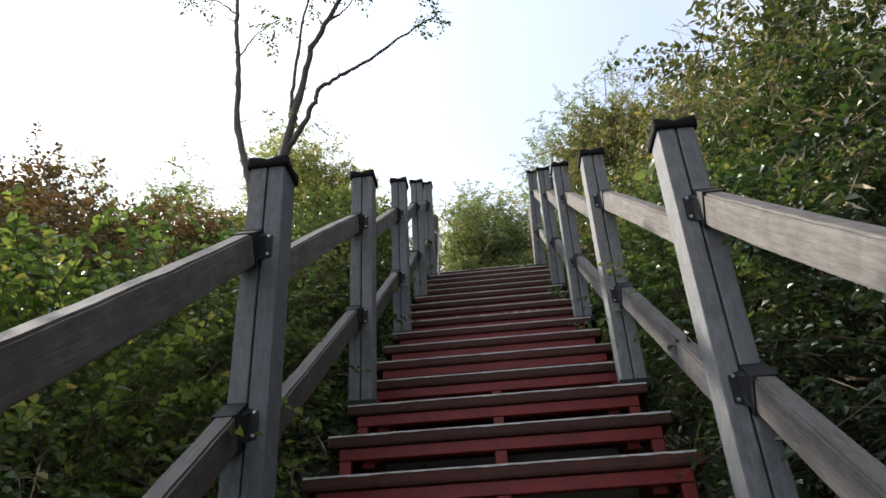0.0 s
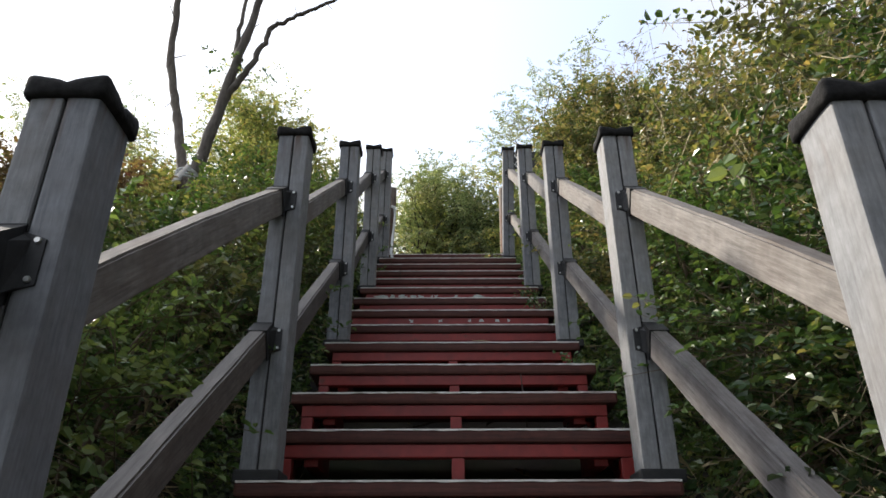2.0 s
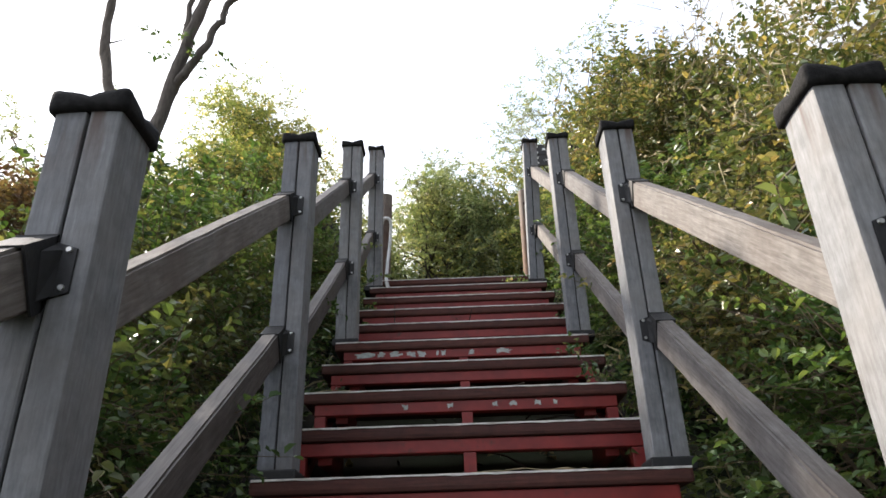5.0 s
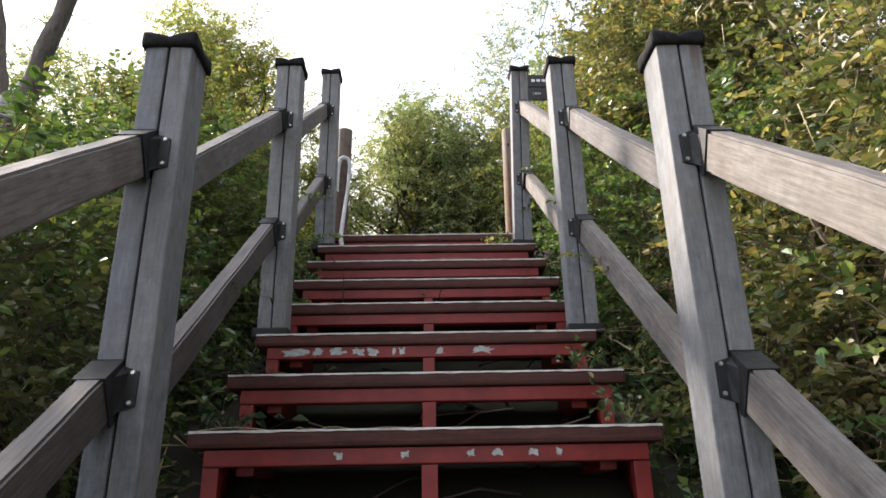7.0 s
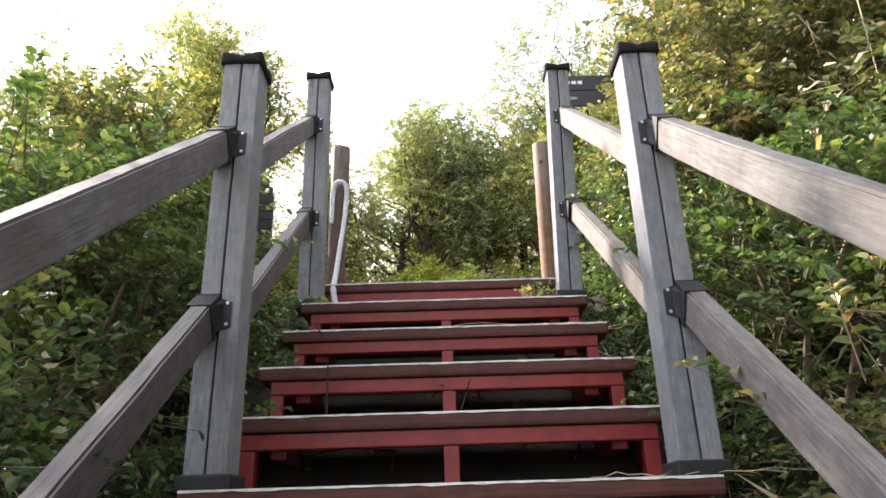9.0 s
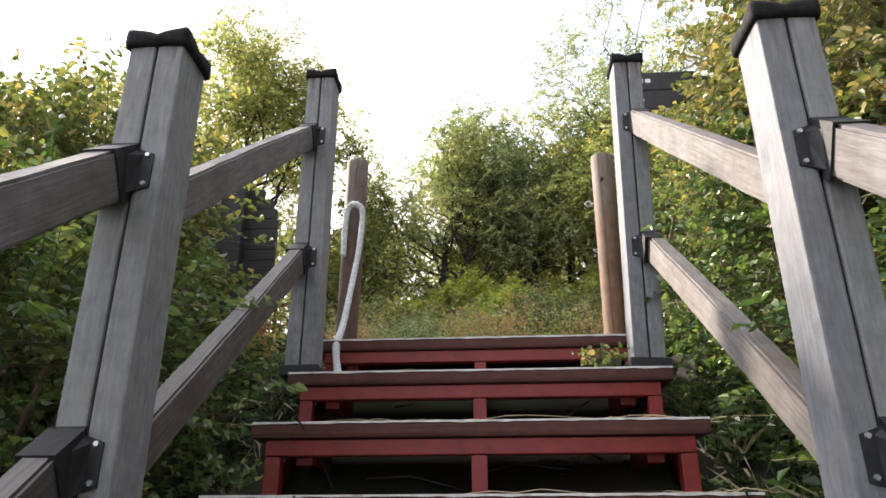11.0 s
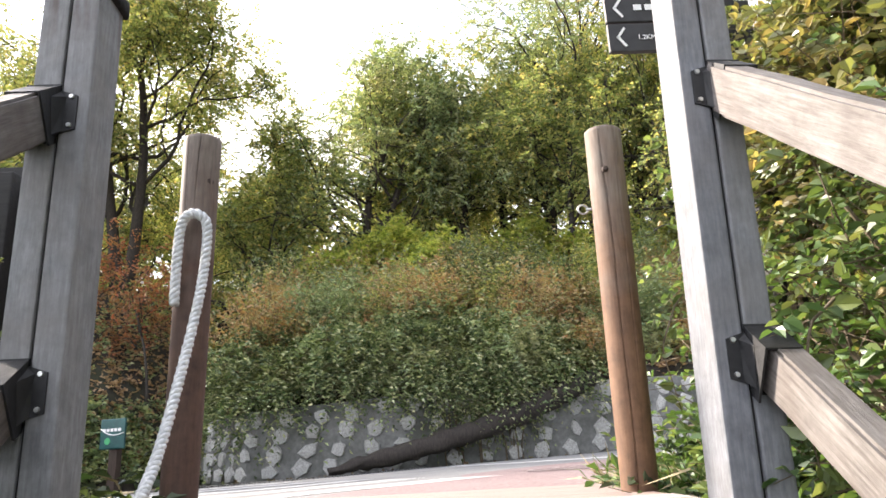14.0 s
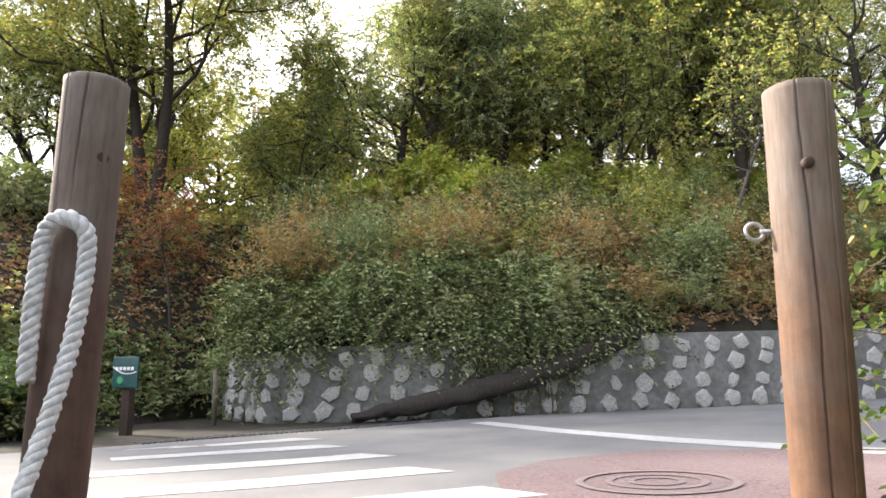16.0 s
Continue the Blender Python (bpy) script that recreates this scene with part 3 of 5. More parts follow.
def bracket(parent, x, y, z, back, inner):
    """A black rail shoe on the face of a post, with an ear and two screws."""
    s = 1 if back else -1
    bm = bmesh.new()
    zc = z
    h, w, d, t = 0.051, 0.0265, 0.038, 0.0035
    slope = 0.726
    def plate(x0, x1, ya, yb, z0, z1, shear):
        r = bmesh.ops.create_cube(bm, size=1.0, matrix=Matrix.LocRotScale(((x0 + x1) / 2, (ya + yb) / 2, (z0 + z1) / 2), None, (abs(x1 - x0), abs(yb - ya), abs(z1 - z0))))
        if shear:
            for v in r["verts"]:
                if abs(v.co.y - y) > d * 0.5:
                    v.co.y -= (v.co.z - zc) * 0.42
                v.co.z += (v.co.y - y) * slope
    plate(x - w, x + w, y, y + s * t, zc - h, zc + h, False)
    plate(x - w, x - w + t, y, y + s * d, zc - h, zc + h * 0.92, True)
    plate(x + w - t, x + w, y, y + s * d, zc - h, zc + h * 0.92, True)
    plate(x - w, x + w, y, y + s * d, zc + h * 0.92, zc + h, True)
    e = inner * (w + 0.028)
    plate(x + inner * w, x + e, y, y + s * t, zc - 0.036, zc + 0.040, False)
    for v in bm.verts:
        if abs(v.co.x - (x + e)) < 1e-4:
            v.co.z += -0.010 if v.co.z > zc else 0.008
    # folded web from the ear to the cup
    a0, a1, b0, b1 = ((x + inner * w * 1.02, y, zc + 0.040), (x + inner * (w + 0.012), y, zc + 0.030), (x + inner * w * 1.02, y, zc - 0.036), (x + inner * (w + 0.012), y, zc - 0.028))
    c0, c1 = (x + inner * w * 1.02, y + s * d * 0.75, zc + 0.036 + s * d * 0.75 * slope), (x + inner * w * 1.02, y + s * d * 0.45, zc - 0.032 + s * d * 0.45 * slope)
    va = [bm.verts.new(q) for q in (a0, a1, b1, b0, c0, c1)]
    for q in ((0, 1, 4), (1, 2, 5, 4), (2, 3, 5), (0, 4, 5, 3), (0, 3, 2, 1)):
        bm.faces.new([va[i] for i in q])
    bmesh.ops.recalc_face_normals(bm, faces=bm.faces)
    ob = part("bracket", bm, M_BLACK, parent, "black metal rail bracket")
    for dz in (0.028, -0.022):
        bm = bmesh.new()
        bmesh.ops.create_cone(bm, cap_ends=True, segments=10, radius1=0.0045, radius2=0.0035, depth=0.003, matrix=Matrix.Translation((x + inner * (w + 0.019), y + s * (t + 0.0015), zc + dz)) @ Matrix.Rotation(radians(90), 4, "X"))
        part("screw", bm, M_SCREW, ob)


def cap_mesh(bm):
    """Black rounded cap, raised a little at its corners."""
    half, n = PW / 2 + 0.009, 8
    box(bm, -half, half, -half, half, TOP - 0.040, TOP - 0.002, 0.010)
    long = [e for e in bm.edges if e.calc_length() > 0.05]
    bmesh.ops.subdivide_edges(bm, edges=long, cuts=n - 1, use_grid_fill=True)
    for v in bm.verts:
        u, w = v.co.x / half, v.co.y / half
        if v.co.z > TOP - 0.021:
            v.co.z -= 0.010 * (1 - max(abs(u), abs(w)) ** 2 * min(abs(u), abs(w)) ** 1.1)
            v.co.z -= 0.004 * math.exp(-(min(abs(u), abs(w)) / 0.16) ** 2)
        else:
            v.co.z -= 0.005 * (abs(u) * abs(w)) ** 3
    for f in bm.faces:
        f.smooth = True


def post(side, k):
    dx, dy = LEAN.get((side, k), (0, 0))
    x, y, z = side * PX + dx, -k * T + PF + PW / 2 + dy, -k * R
    tilt = TILT.get((side, k), 0.0)
    th = empty("railing_post", pose(x - 0.6 * math.sin(radians(tilt)), y, z, 0, tilt, 0), label="weathered grey twin-plank railing post with black cap", category="post", group="railing posts")
    h = PW / 2
    for s in (-1, 1):
        bm = bmesh.new()
        box(bm, s * 0.0022 if s > 0 else -h, h if s > 0 else -0.0022, -h, h, 0.002, TOP - 0.02, 0.004)
        part("plank", bm, M_POST, th)
    bm = bmesh.new()
    box(bm, -0.01, 0.01, -h + 0.007, h - 0.007, 0.004, TOP - 0.03)
    part("core", bm, M_CORE, th, "dark joint between the planks")
    bm = bmesh.new()
    cap_mesh(bm)
    part("cap", bm, M_CAP, th, "black moulded post cap")
    bm = bmesh.new()
    box(bm, -h - 0.012, h + 0.012, -h - 0.012, h + 0.012, 0.001, 0.034, 0.005)
    part("base_shoe", bm, M_BLACK, th, "black metal post shoe")
    for zc in (0.816, 0.378):
        bracket(th, side * OUT, -h, zc - 0.004, False, -side)
        if k > 1:
            bracket(th, side * OUT, h, zc - 0.034, True, -side)
    return (x, y, z)


def rail(a, b, zc):
    """A rail from the face of the upper post a to the back of the lower post b."""
    h = PW / 2
    s = math.copysign(OUT, a[0])
    p1 = Vector((a[0] + s, a[1] - h - 0.005, a[2] + zc - 0.006))
    p0 = Vector((b[0] + s, b[1] + h + 0.005, b[2] + zc - 0.034))
    d = p1 - p0
    m = Matrix.Translation(p0) @ Matrix.Rotation(math.atan2(d.y, d.x), 4, "Z") @ Matrix.Rotation(-math.atan2(d.z, math.hypot(d.x, d.y)), 4, "Y")
    L = d.length
    bm = bmesh.new()
    box(bm, 0, L, -0.0225, 0.0225, -0.038, 0.038)
    bmesh.ops.subdivide_edges(bm, edges=[e for e in bm.edges if abs(e.verts[0].co.x - e.verts[1].co.x) > 0.1], cuts=14)
    rr = random.Random(int(a[1] * 100 + zc * 1000 + a[0] * 10))
    c, c2 = rr.uniform(-0.006, 0.006), rr.uniform(-0.003, 0.003)
    for v in bm.verts:
        s = v.co.x / L
        v.co.z += c * math.sin(math.pi * s)
        v.co.y += c2 * math.sin(math.pi * s) + rr.uniform(-0.0008, 0.0008)
        v.co.z += rr.uniform(-0.001, 0.001)
    # plumb end cuts
    for v in bm.verts:
        if v.co.x < 0.001 or v.co.x > L - 0.001:
            v.co.x += v.co.z * 0.7
    es = [e for e in bm.edges if len(e.link_faces) == 2 and e.calc_face_angle() > 0.9 and abs(e.verts[0].co.x - e.verts[1].co.x) > 0.02]
    bmesh.ops.bevel(bm, geom=es, offset=0.005, segments=2, affect="EDGES")
    me = bpy.data.meshes.new("rail")
    bm.to_mesh(me)
    bm.free()
    # left lower rails get their shade from the darker timber colour
    shaded = a[0] < 0 and zc < 0.5
    me.materials.append(M_RAIL_SHADE if shaded else M_RAIL)
    ob = new("rail", me)
    ob.matrix_basis = m
    tagged(ob, "timber lower rail, shade put into its dark sides, pale lit top" if shaded else "weathered pale timber rail sloping between two posts", "rail", "stair rails")


for side in (-1, 1):
    prev = None
    for k in (1, 5, 9, 13, 17, 21, 25):
        q = post(side, k)
        if prev:
            for zc in (0.816, 0.378):
                rail(prev, q, zc)
        prev = q


# ---- round timber posts and rope ----
def round_post(x, y, top, r, cracks, label, mat):
    th = empty("bollard_post", pose(x - 0.014, y, 0, 0, 0.95, 0), label=label, category="post", group="round posts")
    S = 180
    v, f = [], []
    zs = np.concatenate([np.linspace(-0.3, top - 0.012, 40), [top - 0.003, top]])
    for i, z in enumerate(zs):
        for j in range(S):
            a = 2 * math.pi * j / S
            q = r * (0.905 + 0.11 * z + 0.008 * math.sin(3 * a + z * 2) + 0.003 * math.sin(7 * a + z * 5))
            if i == len(zs) - 1:
                q -= 0.005
            for n, (deg, low) in enumerate(cracks):
                c2 = round((deg + 4.0 * math.sin(z * 5 + n * 2) + 2.5 * math.sin(z * 13 + n)) / 360 * S) % S
                if j == c2 and z > low:
                    q -= 0.008 * min(1.0, (z - low) * 6)
            v.append((q * math.cos(a), q * math.sin(a), z))
    for i in range(len(zs) - 1):
        for j in range(S):
            k = (j + 1) % S
            f.append((i * S + j, i * S + k, (i + 1) * S + k, (i + 1) * S + j))
    mid = len(v)
    v.append((0, 0, top + 0.001))
    base = (len(zs) - 1) * S
    for j in range(0, S, 2):
        f.append((mid, base + j, base + j + 1, base + (j + 2) % S))
    place(new("timber", mesh_of("timber", v, f, mat, True)), th)
    return th


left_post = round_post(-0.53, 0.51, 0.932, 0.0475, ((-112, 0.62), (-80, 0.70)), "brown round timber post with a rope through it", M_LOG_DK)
right_post = round_post(0.54, 0.46, 0.892, 0.0475, ((-112, -1.0), (-66, 0.22)), "brown round timber post with cracks and an eye bolt", M_LOG)


def ring_part(parent, centre, r, t, mat, rot=None):
    s = Soup()
    path = [(r * math.cos(a), r * math.sin(a), 0) for a in np.linspace(0.3, 6.0, 22)]
    v, f = tube_data(path, [t] * len(path), 6)
    m = Matrix.Translation(centre) @ (rot or Matrix())
    s.add([tuple(m @ Vector(q)) for q in v], f)
    return place(new("ring", s.mesh("ring", mat, True)), parent)


tagged(ring_part(right_post, (-0.066, 0.02, 0.68), 0.013, 0.003, M_STEEL, Matrix.Rotation(radians(80), 4, "X")), "steel eye bolt")
v, f = tube_data([(-0.058, 0.02, 0.68), (-0.03, 0.015, 0.68)], [0.004, 0.004], 6)
place(new("bolt", mesh_of("bolt", v, f, M_STEEL, True)), right_post)
v, f = tube_data([(-0.015, -0.04, 0.765), (-0.016, -0.053, 0.765)], [0.009, 0.007], 10)
place(new("knot", mesh_of("knot", v, f, M_DKWOOD, True)), right_post)


v, f = tube_data([(0.034, -0.026, 0.80), (0.0372, -0.0285, 0.80)], [0.016, 0.008], 12)
place(new("knot", mesh_of("knot", v, f, M_DKWOOD, True)), left_post)


def rope(path, name, label):
    """Three strands laid round one another along a smooth path."""
    pts = [Vector(q) for q in path]
    fine = []
    for i in range(len(pts) - 1):
        p0, p1, p2, p3 = pts[max(i - 1, 0)], pts[i], pts[i + 1], pts[min(i + 2, len(pts) - 1)]
        for s in np.linspace(0, 1, 26, endpoint=False):
            fine.append(0.5 * ((2 * p1) + (p2 - p0) * s + (2 * p0 - 5 * p1 + 4 * p2 - p3) * s * s + (-p0 + 3 * p1 - 3 * p2 + p3) * s ** 3))
    fine.append(pts[-1])
    soup, run = Soup(), 0.0
    tracks = [[], [], []]
    side = Vector((1, 0, 0.1))
    for i, q in enumerate(fine):
        d = (fine[min(i + 1, len(fine) - 1)] - fine[max(i - 1, 0)]).normalized()
        side = (side - d * side.dot(d)).normalized()
        up = d.cross(side)
        if i:
            run += (q - fine[i - 1]).length
        for n in range(3):
            a = run / 0.044 * 2 * math.pi + n * 2.094
            tracks[n].append(q + (side * math.cos(a) + up * math.sin(a)) * 0.0063)
    for tr in tracks:
        v, f = tube_data(tr, [0.0068] * len(tr), 7)
        soup.add(v, f)
    ob = new(name, soup.mesh(name, M_ROPE, True))
    return tagged(ob, label, "rope")


rope([(-0.560, 0.452, 0.468), (-0.558, 0.448, 0.58), (-0.552, 0.446, 0.665), (-0.533, 0.440, 0.694), (-0.505, 0.440, 0.692), (-0.486, 0.444, 0.655), (-0.487, 0.42, 0.50), (-0.495, 0.33, 0.28),
      (-0.49, 0.20, 0.10), (-0.472, 0.04, -0.005), (-0.46, -0.03, -0.06), (-0.445, -0.075, -0.115), (-0.43, -0.12, -0.155)], "rope", "thick white twisted rope looped through the round post")

# ---- signs ----
def direction_sign():
    th = empty("direction_sign", pose(1.12, 0.70, -0.05), label="black finger signpost with white arrow plates", category="signpost")
    bm = bmesh.new()
    box(bm, -0.08, 0.01, -0.03, 0.03, -0.2, 1.49, 0.006)
    part("pole", bm, M_SIGN, th)
    for i, z in enumerate((1.30, 1.405)):
        bm = bmesh.new()
        box(bm, -0.465, -0.05, -0.052, -0.034, z, z + 0.098, 0.003)
        pl = part("arrow_plate", bm, M_SIGN, th)
        bm = bmesh.new()
        for s in (-1, 1):
            r = bmesh.ops.create_cube(bm, size=1.0, matrix=Matrix.Translation((-0.425, -0.054, z + 0.049 + s * 0.0155)) @ Matrix.Rotation(radians(-s * 55), 4, "Y") @ Matrix.Diagonal((0.042, 0.003, 0.008, 1)))
        part("chevron", bm, M_WHITE, pl)
        if i == 0:
            cu = bpy.data.curves.new("distance_text", "FONT")
            cu.body, cu.size, cu.extrude = "1.2KM", 0.022, 0.001
            cu.materials.append(M_WHITE)
            tx = place(new("distance_text", cu), pl)
            tx.matrix_basis = pose(-0.375, -0.0545, z + 0.04, 90, 0, 0)
        for j in range(3 * i):
            bm = bmesh.new()
            box(bm, -0.375 + j * 0.036, -0.35 + j * 0.036, -0.0545, -0.0525, z + 0.04, z + 0.06)
            part("lettering_bar", bm, M_WHITE, pl)


direction_sign()


def trail_sign():
    th = empty("trail_sign", pose(-3.5, 7.25, -0.1, 0, 0, -18), label="teal sign board on a short dark timber post", category="sign")
    bm = bmesh.new()
    box(bm, -0.055, 0.055, -0.045, 0.045, -0.2, 0.55, 0.01)
    part("pole", bm, M_DKWOOD, th)
    bm = bmesh.new()
    box(bm, -0.17, 0.17, -0.075, -0.046, 0.46, 0.80, 0.012)
    bmesh.ops.subdivide_edges(bm, edges=bm.edges[:], cuts=1)
    b = part("board", bm, M_TEAL, th)
    for i in range(5):
        bm = bmesh.new()
        box(bm, -0.13 + i * 0.052, -0.092 + i * 0.052, -0.079, -0.0765, 0.655, 0.69)
        part("lettering_bar", bm, M_WHITE, b)
    v, f = tube_data([(-0.16 + 0.32 * s, -0.078, 0.64 - 0.03 * math.sin(s * 3.1) + 0.05 * (1 - s) ** 3) for s in np.linspace(0, 1, 12)], [0.006] * 12, 5)
    place(new("swoosh", mesh_of("swoosh", v, f, M_WHITE, True)), b)
    bm = bmesh.new()
    bmesh.ops.create_circle(bm, cap_ends=True, segments=14, radius=0.04, matrix=Matrix.Translation((-0.06, -0.0785, 0.55)) @ Matrix.Rotation(radians(90), 4, "X"))
    part("emblem", bm, M_LIME, b, "small green emblem")


trail_sign()


def notice_board():
    """The dark slatted back of a notice board with an arched head."""
    th = empty("notice_board", pose(-1.385, 0.62, -0.1, 0, 0, 0), label="black slatted notice board with arched top", category="notice board")
    for i in range(12):
        z0 = 0.42 + i * 0.050
        top = max(0.0, (i - 7) / 5)
        w = 0.48 * math.sqrt(max(0.05, 1 - top ** 2 * 0.8))
        bm = bmesh.new()
        box(bm, -w, w, -0.012, 0.012, z0, z0 + 0.047, 0.002)
        part("slat", bm, M_HUT, th)
    for x in (-0.3, 0.3):
        bm = bmesh.new()
        box(bm, x - 0.04, x + 0.04, -0.07, -0.014, -0.2, 0.98, 0.005)
        part("leg", bm, M_HUT, th)


notice_board()

# ---- retaining wall ----
def retaining_wall():
    xs = np.concatenate([np.linspace(-3.85, -2.4, 12), np.linspace(-2.2, 16, 60)])
    s = Soup()
    rows = []
    for x in xs:
        y, zt, zb = float(wall_line(x)), float(wall_top(x)), float(road_height(x)) - 0.25
        rows.append([(x, y, zb), (x, y + 0.05, zt), (x, y + 0.40, zt), (x, y + 0.40, zb)])
    v = [q for r in rows for q in r]
    f = []
    for i in range(len(xs) - 1):
        for j in range(4):
            k = (j + 1) % 4
            f.append((i * 4 + j, (i + 1) * 4 + j, (i + 1) * 4 + k, i * 4 + k))
    f += [(0, 1, 2, 3), tuple(len(v) - 4 + j for j in (3, 2, 1, 0))]
    wall = new("retaining_wall", mesh_of("retaining_wall", v, f, M_CONCRETE))
    tagged(wall, "grey mortar retaining wall set with pale rough stones", "wall", kind="structure")
    rr = random.Random(5)
    kinds = []
    for n in range(9):
        bm = bmesh.new()
        m = rr.randint(5, 7)
        ring, top = [], []
        for i in range(m):
            a = 2 * math.pi * i / m + rr.uniform(-0.22, 0.22)
            q = 0.5 * rr.uniform(0.62, 1.15)
            ring.append(bm.verts.new((q * math.cos(a), 0.03, q * math.sin(a) * 0.95)))
            top.append(bm.verts.new((q * 0.84 * math.cos(a), -0.05 - rr.uniform(0, 0.03), q * 0.8 * math.sin(a))))
        mid = bm.verts.new((rr.uniform(-0.1, 0.1), -0.085, rr.uniform(-0.1, 0.1)))
        for i in range(m):
            bm.faces.new((ring[i], ring[(i + 1) % m], top[(i + 1) % m], top[i]))
            bm.faces.new((top[i], top[(i + 1) % m], mid))
        bmesh.ops.recalc_face_normals(bm, faces=bm.faces)
        me = bpy.data.meshes.new("stone")
        bm.to_mesh(me)
        bm.free()
        me.materials.append(M_STONE)
        kinds.append(me)
    # rows of stones along the wall's run
    run, x = [], -3.8
    px, py = x, float(wall_line(x))
    dist = 0.0
    table = [(0.0, x)]
    while x < 12:
        x += 0.01
        y = float(wall_line(x))
        dist += math.hypot(x - px, y - py)
        px, py = x, y
        table.append((dist, x))
    ds, xx = [q[0] for q in table], [q[1] for q in table]
    for row in range(4):
        d = 0.13 + 0.215 * (row % 2)
        while d < ds[-1]:
            x = float(np.interp(d, ds, xx))
            zb, zt = float(road_height(x)), float(wall_top(x))
            z = zb + (zt - zb) * (0.10 + 0.25 * row) + rr.uniform(-0.02, 0.02)
            if z < zt - 0.12:
                x2 = float(np.interp(d + 0.02, ds, xx))
                ang = math.atan2(float(wall_line(x2)) - float(wall_line(x)), x2 - x)
                y = float(wall_line(x)) + 0.05 * (z - zb) / (zt - zb) - 0.002
                ob = new("stone", kinds[rr.randrange(9)])
                w = rr.uniform(0.25, 0.33)
                ob.matrix_basis = Matrix.Translation((x, y, z)) @ Matrix.Rotation(ang, 4, "Z") @ Matrix.Rotation(rr.uniform(0, 6.28), 4, "Y") @ Matrix.Diagonal((w, 0.5, w * rr.uniform(0.72, 0.98), 1))
                ob.parent = wall
            d += (0.30 if x < -2.5 else 0.43) + rr.uniform(-0.04, 0.04)


# ---- plants ----
def thicket(name, centre, radii, n, leaf, mat, label, seed, length=0.3, per=14, width=0.3, droop=0.3, category="shrub", group="", stem_mat=None, low=-0.35, stems=7, rise=0.5, foot=None, shell=0.45, clear=0.0, rounded=False, clump=0.7):
    """A shrub: stems from its foot, and leafy sprays that fill an uneven crown."""
    rng = np.random.RandomState(seed)
    c, r = np.array(centre, float), np.array(radii, float)
    foot = np.array(foot if foot is not None else (c[0], c[1], float(land_height(c[0], c[1]))), float)
    th = empty(name, pose(*foot), label=label, category=category, group=group)
    d = unit(rng.normal(0, 1, (n * 2, 3)))
    d = d[d[:, 2] > low][:n]
    f = lumps(d, rng)
    rad = f * rng.uniform(0, 1, len(d)) ** shell
    p = c + d * r * rad[:, None]
    # most sprays gather in clumps, with gaps between them
    hub = rng.randint(0, max(3, len(p) // 11), len(p))
    gathered = rng.uniform(0, 1, len(p)) < clump
    p = np.where(gathered[:, None], p[hub] + rng.normal(0, 0.26 * length, p.shape), p)
    d = np.where(gathered[:, None], unit(d[hub] + rng.normal(0, 0.25, d.shape)), d)
    keep = p[:, 2] > land_height(p[:, 0], p[:, 1]) + 0.02
    if clear:
        keep &= np.abs(p[:, 0]) > clear + 0.07 * rng.normal(0, 1, len(p))
    p, d = p[keep], d[keep]
    way = unit(d * 0.9 + rng.normal(0, 0.5, d.shape) + np.array([0, 0, rise]))
    lv, tw = Soup(), Soup()
    sprays(lv, tw, p - foot, way, length * rng.uniform(0.6, 1.3, len(p)), per, leaf, width, rng, droop, rounded=rounded)
    for i in range(stems):
        a = rng.uniform(0, 6.28)
        tip = c + r * np.array([math.cos(a) * 0.6, math.sin(a) * 0.6, rng.uniform(0.2, 0.7)])
        b = foot + np.array([math.cos(a), math.sin(a), 0]) * 0.1 - np.array([0, 0, 0.05])
        path = [b + (tip - b) * s + np.array([0, 0, 0.25]) * math.sin(s * 3.1) * r[2] * 0.3 + rng.normal(0, 0.02, 3) for s in np.linspace(0, 1, 7)]
        v, f2 = tube_data([q - foot for q in path], np.linspace(0.014, 0.004, 7), 5)
        tw.add(v, f2)
    place(new("foliage", lv.mesh("foliage", mat)), th)
    place(new("branchwork", tw.mesh("branchwork", stem_mat or M_TWIG)), th)
    return th


def grow(soup, tips, p, d, length, r, level, rng, gravity, sides):
    """One limb and its boughs."""
    n = 5 if level else 6
    path, q, w = [p], np.array(p, float), np.array(d, float)
    for i in range(n):
        w = unit(w + rng.normal(0, 0.14 + 0.05 * level, 3) + np.array([0, 0, gravity]))
        q = q + w * length / n
        path.append(q)
    radii = np.linspace(r, r * 0.55, n + 1)
    v, f = tube_data(path, radii, sides)
    soup.add(v, f)
    if level >= 3 or r < 0.006:
        tips.append((path[-1], w, length))
        tips.append((path[-3], w, length))
        return
    kids = rng.randint(2, 4) + (1 if level == 0 else 0)
    for i in range(kids):
        at = path[-1] if i == 0 else path[rng.randint(2, n)]
        a = rng.uniform(0, 6.28)
        u = unit(np.cross(w, [math.cos(a), math.sin(a), 0.3]))
        spread = 0.35 if i == 0 else rng.uniform(0.6, 1.1)
        grow(soup, tips, at, unit(w + u * spread), length * rng.uniform(0.6, 0.82), r * (0.6 if i == 0 else 0.45), level + 1, rng, gravity, max(4, sides - 2))


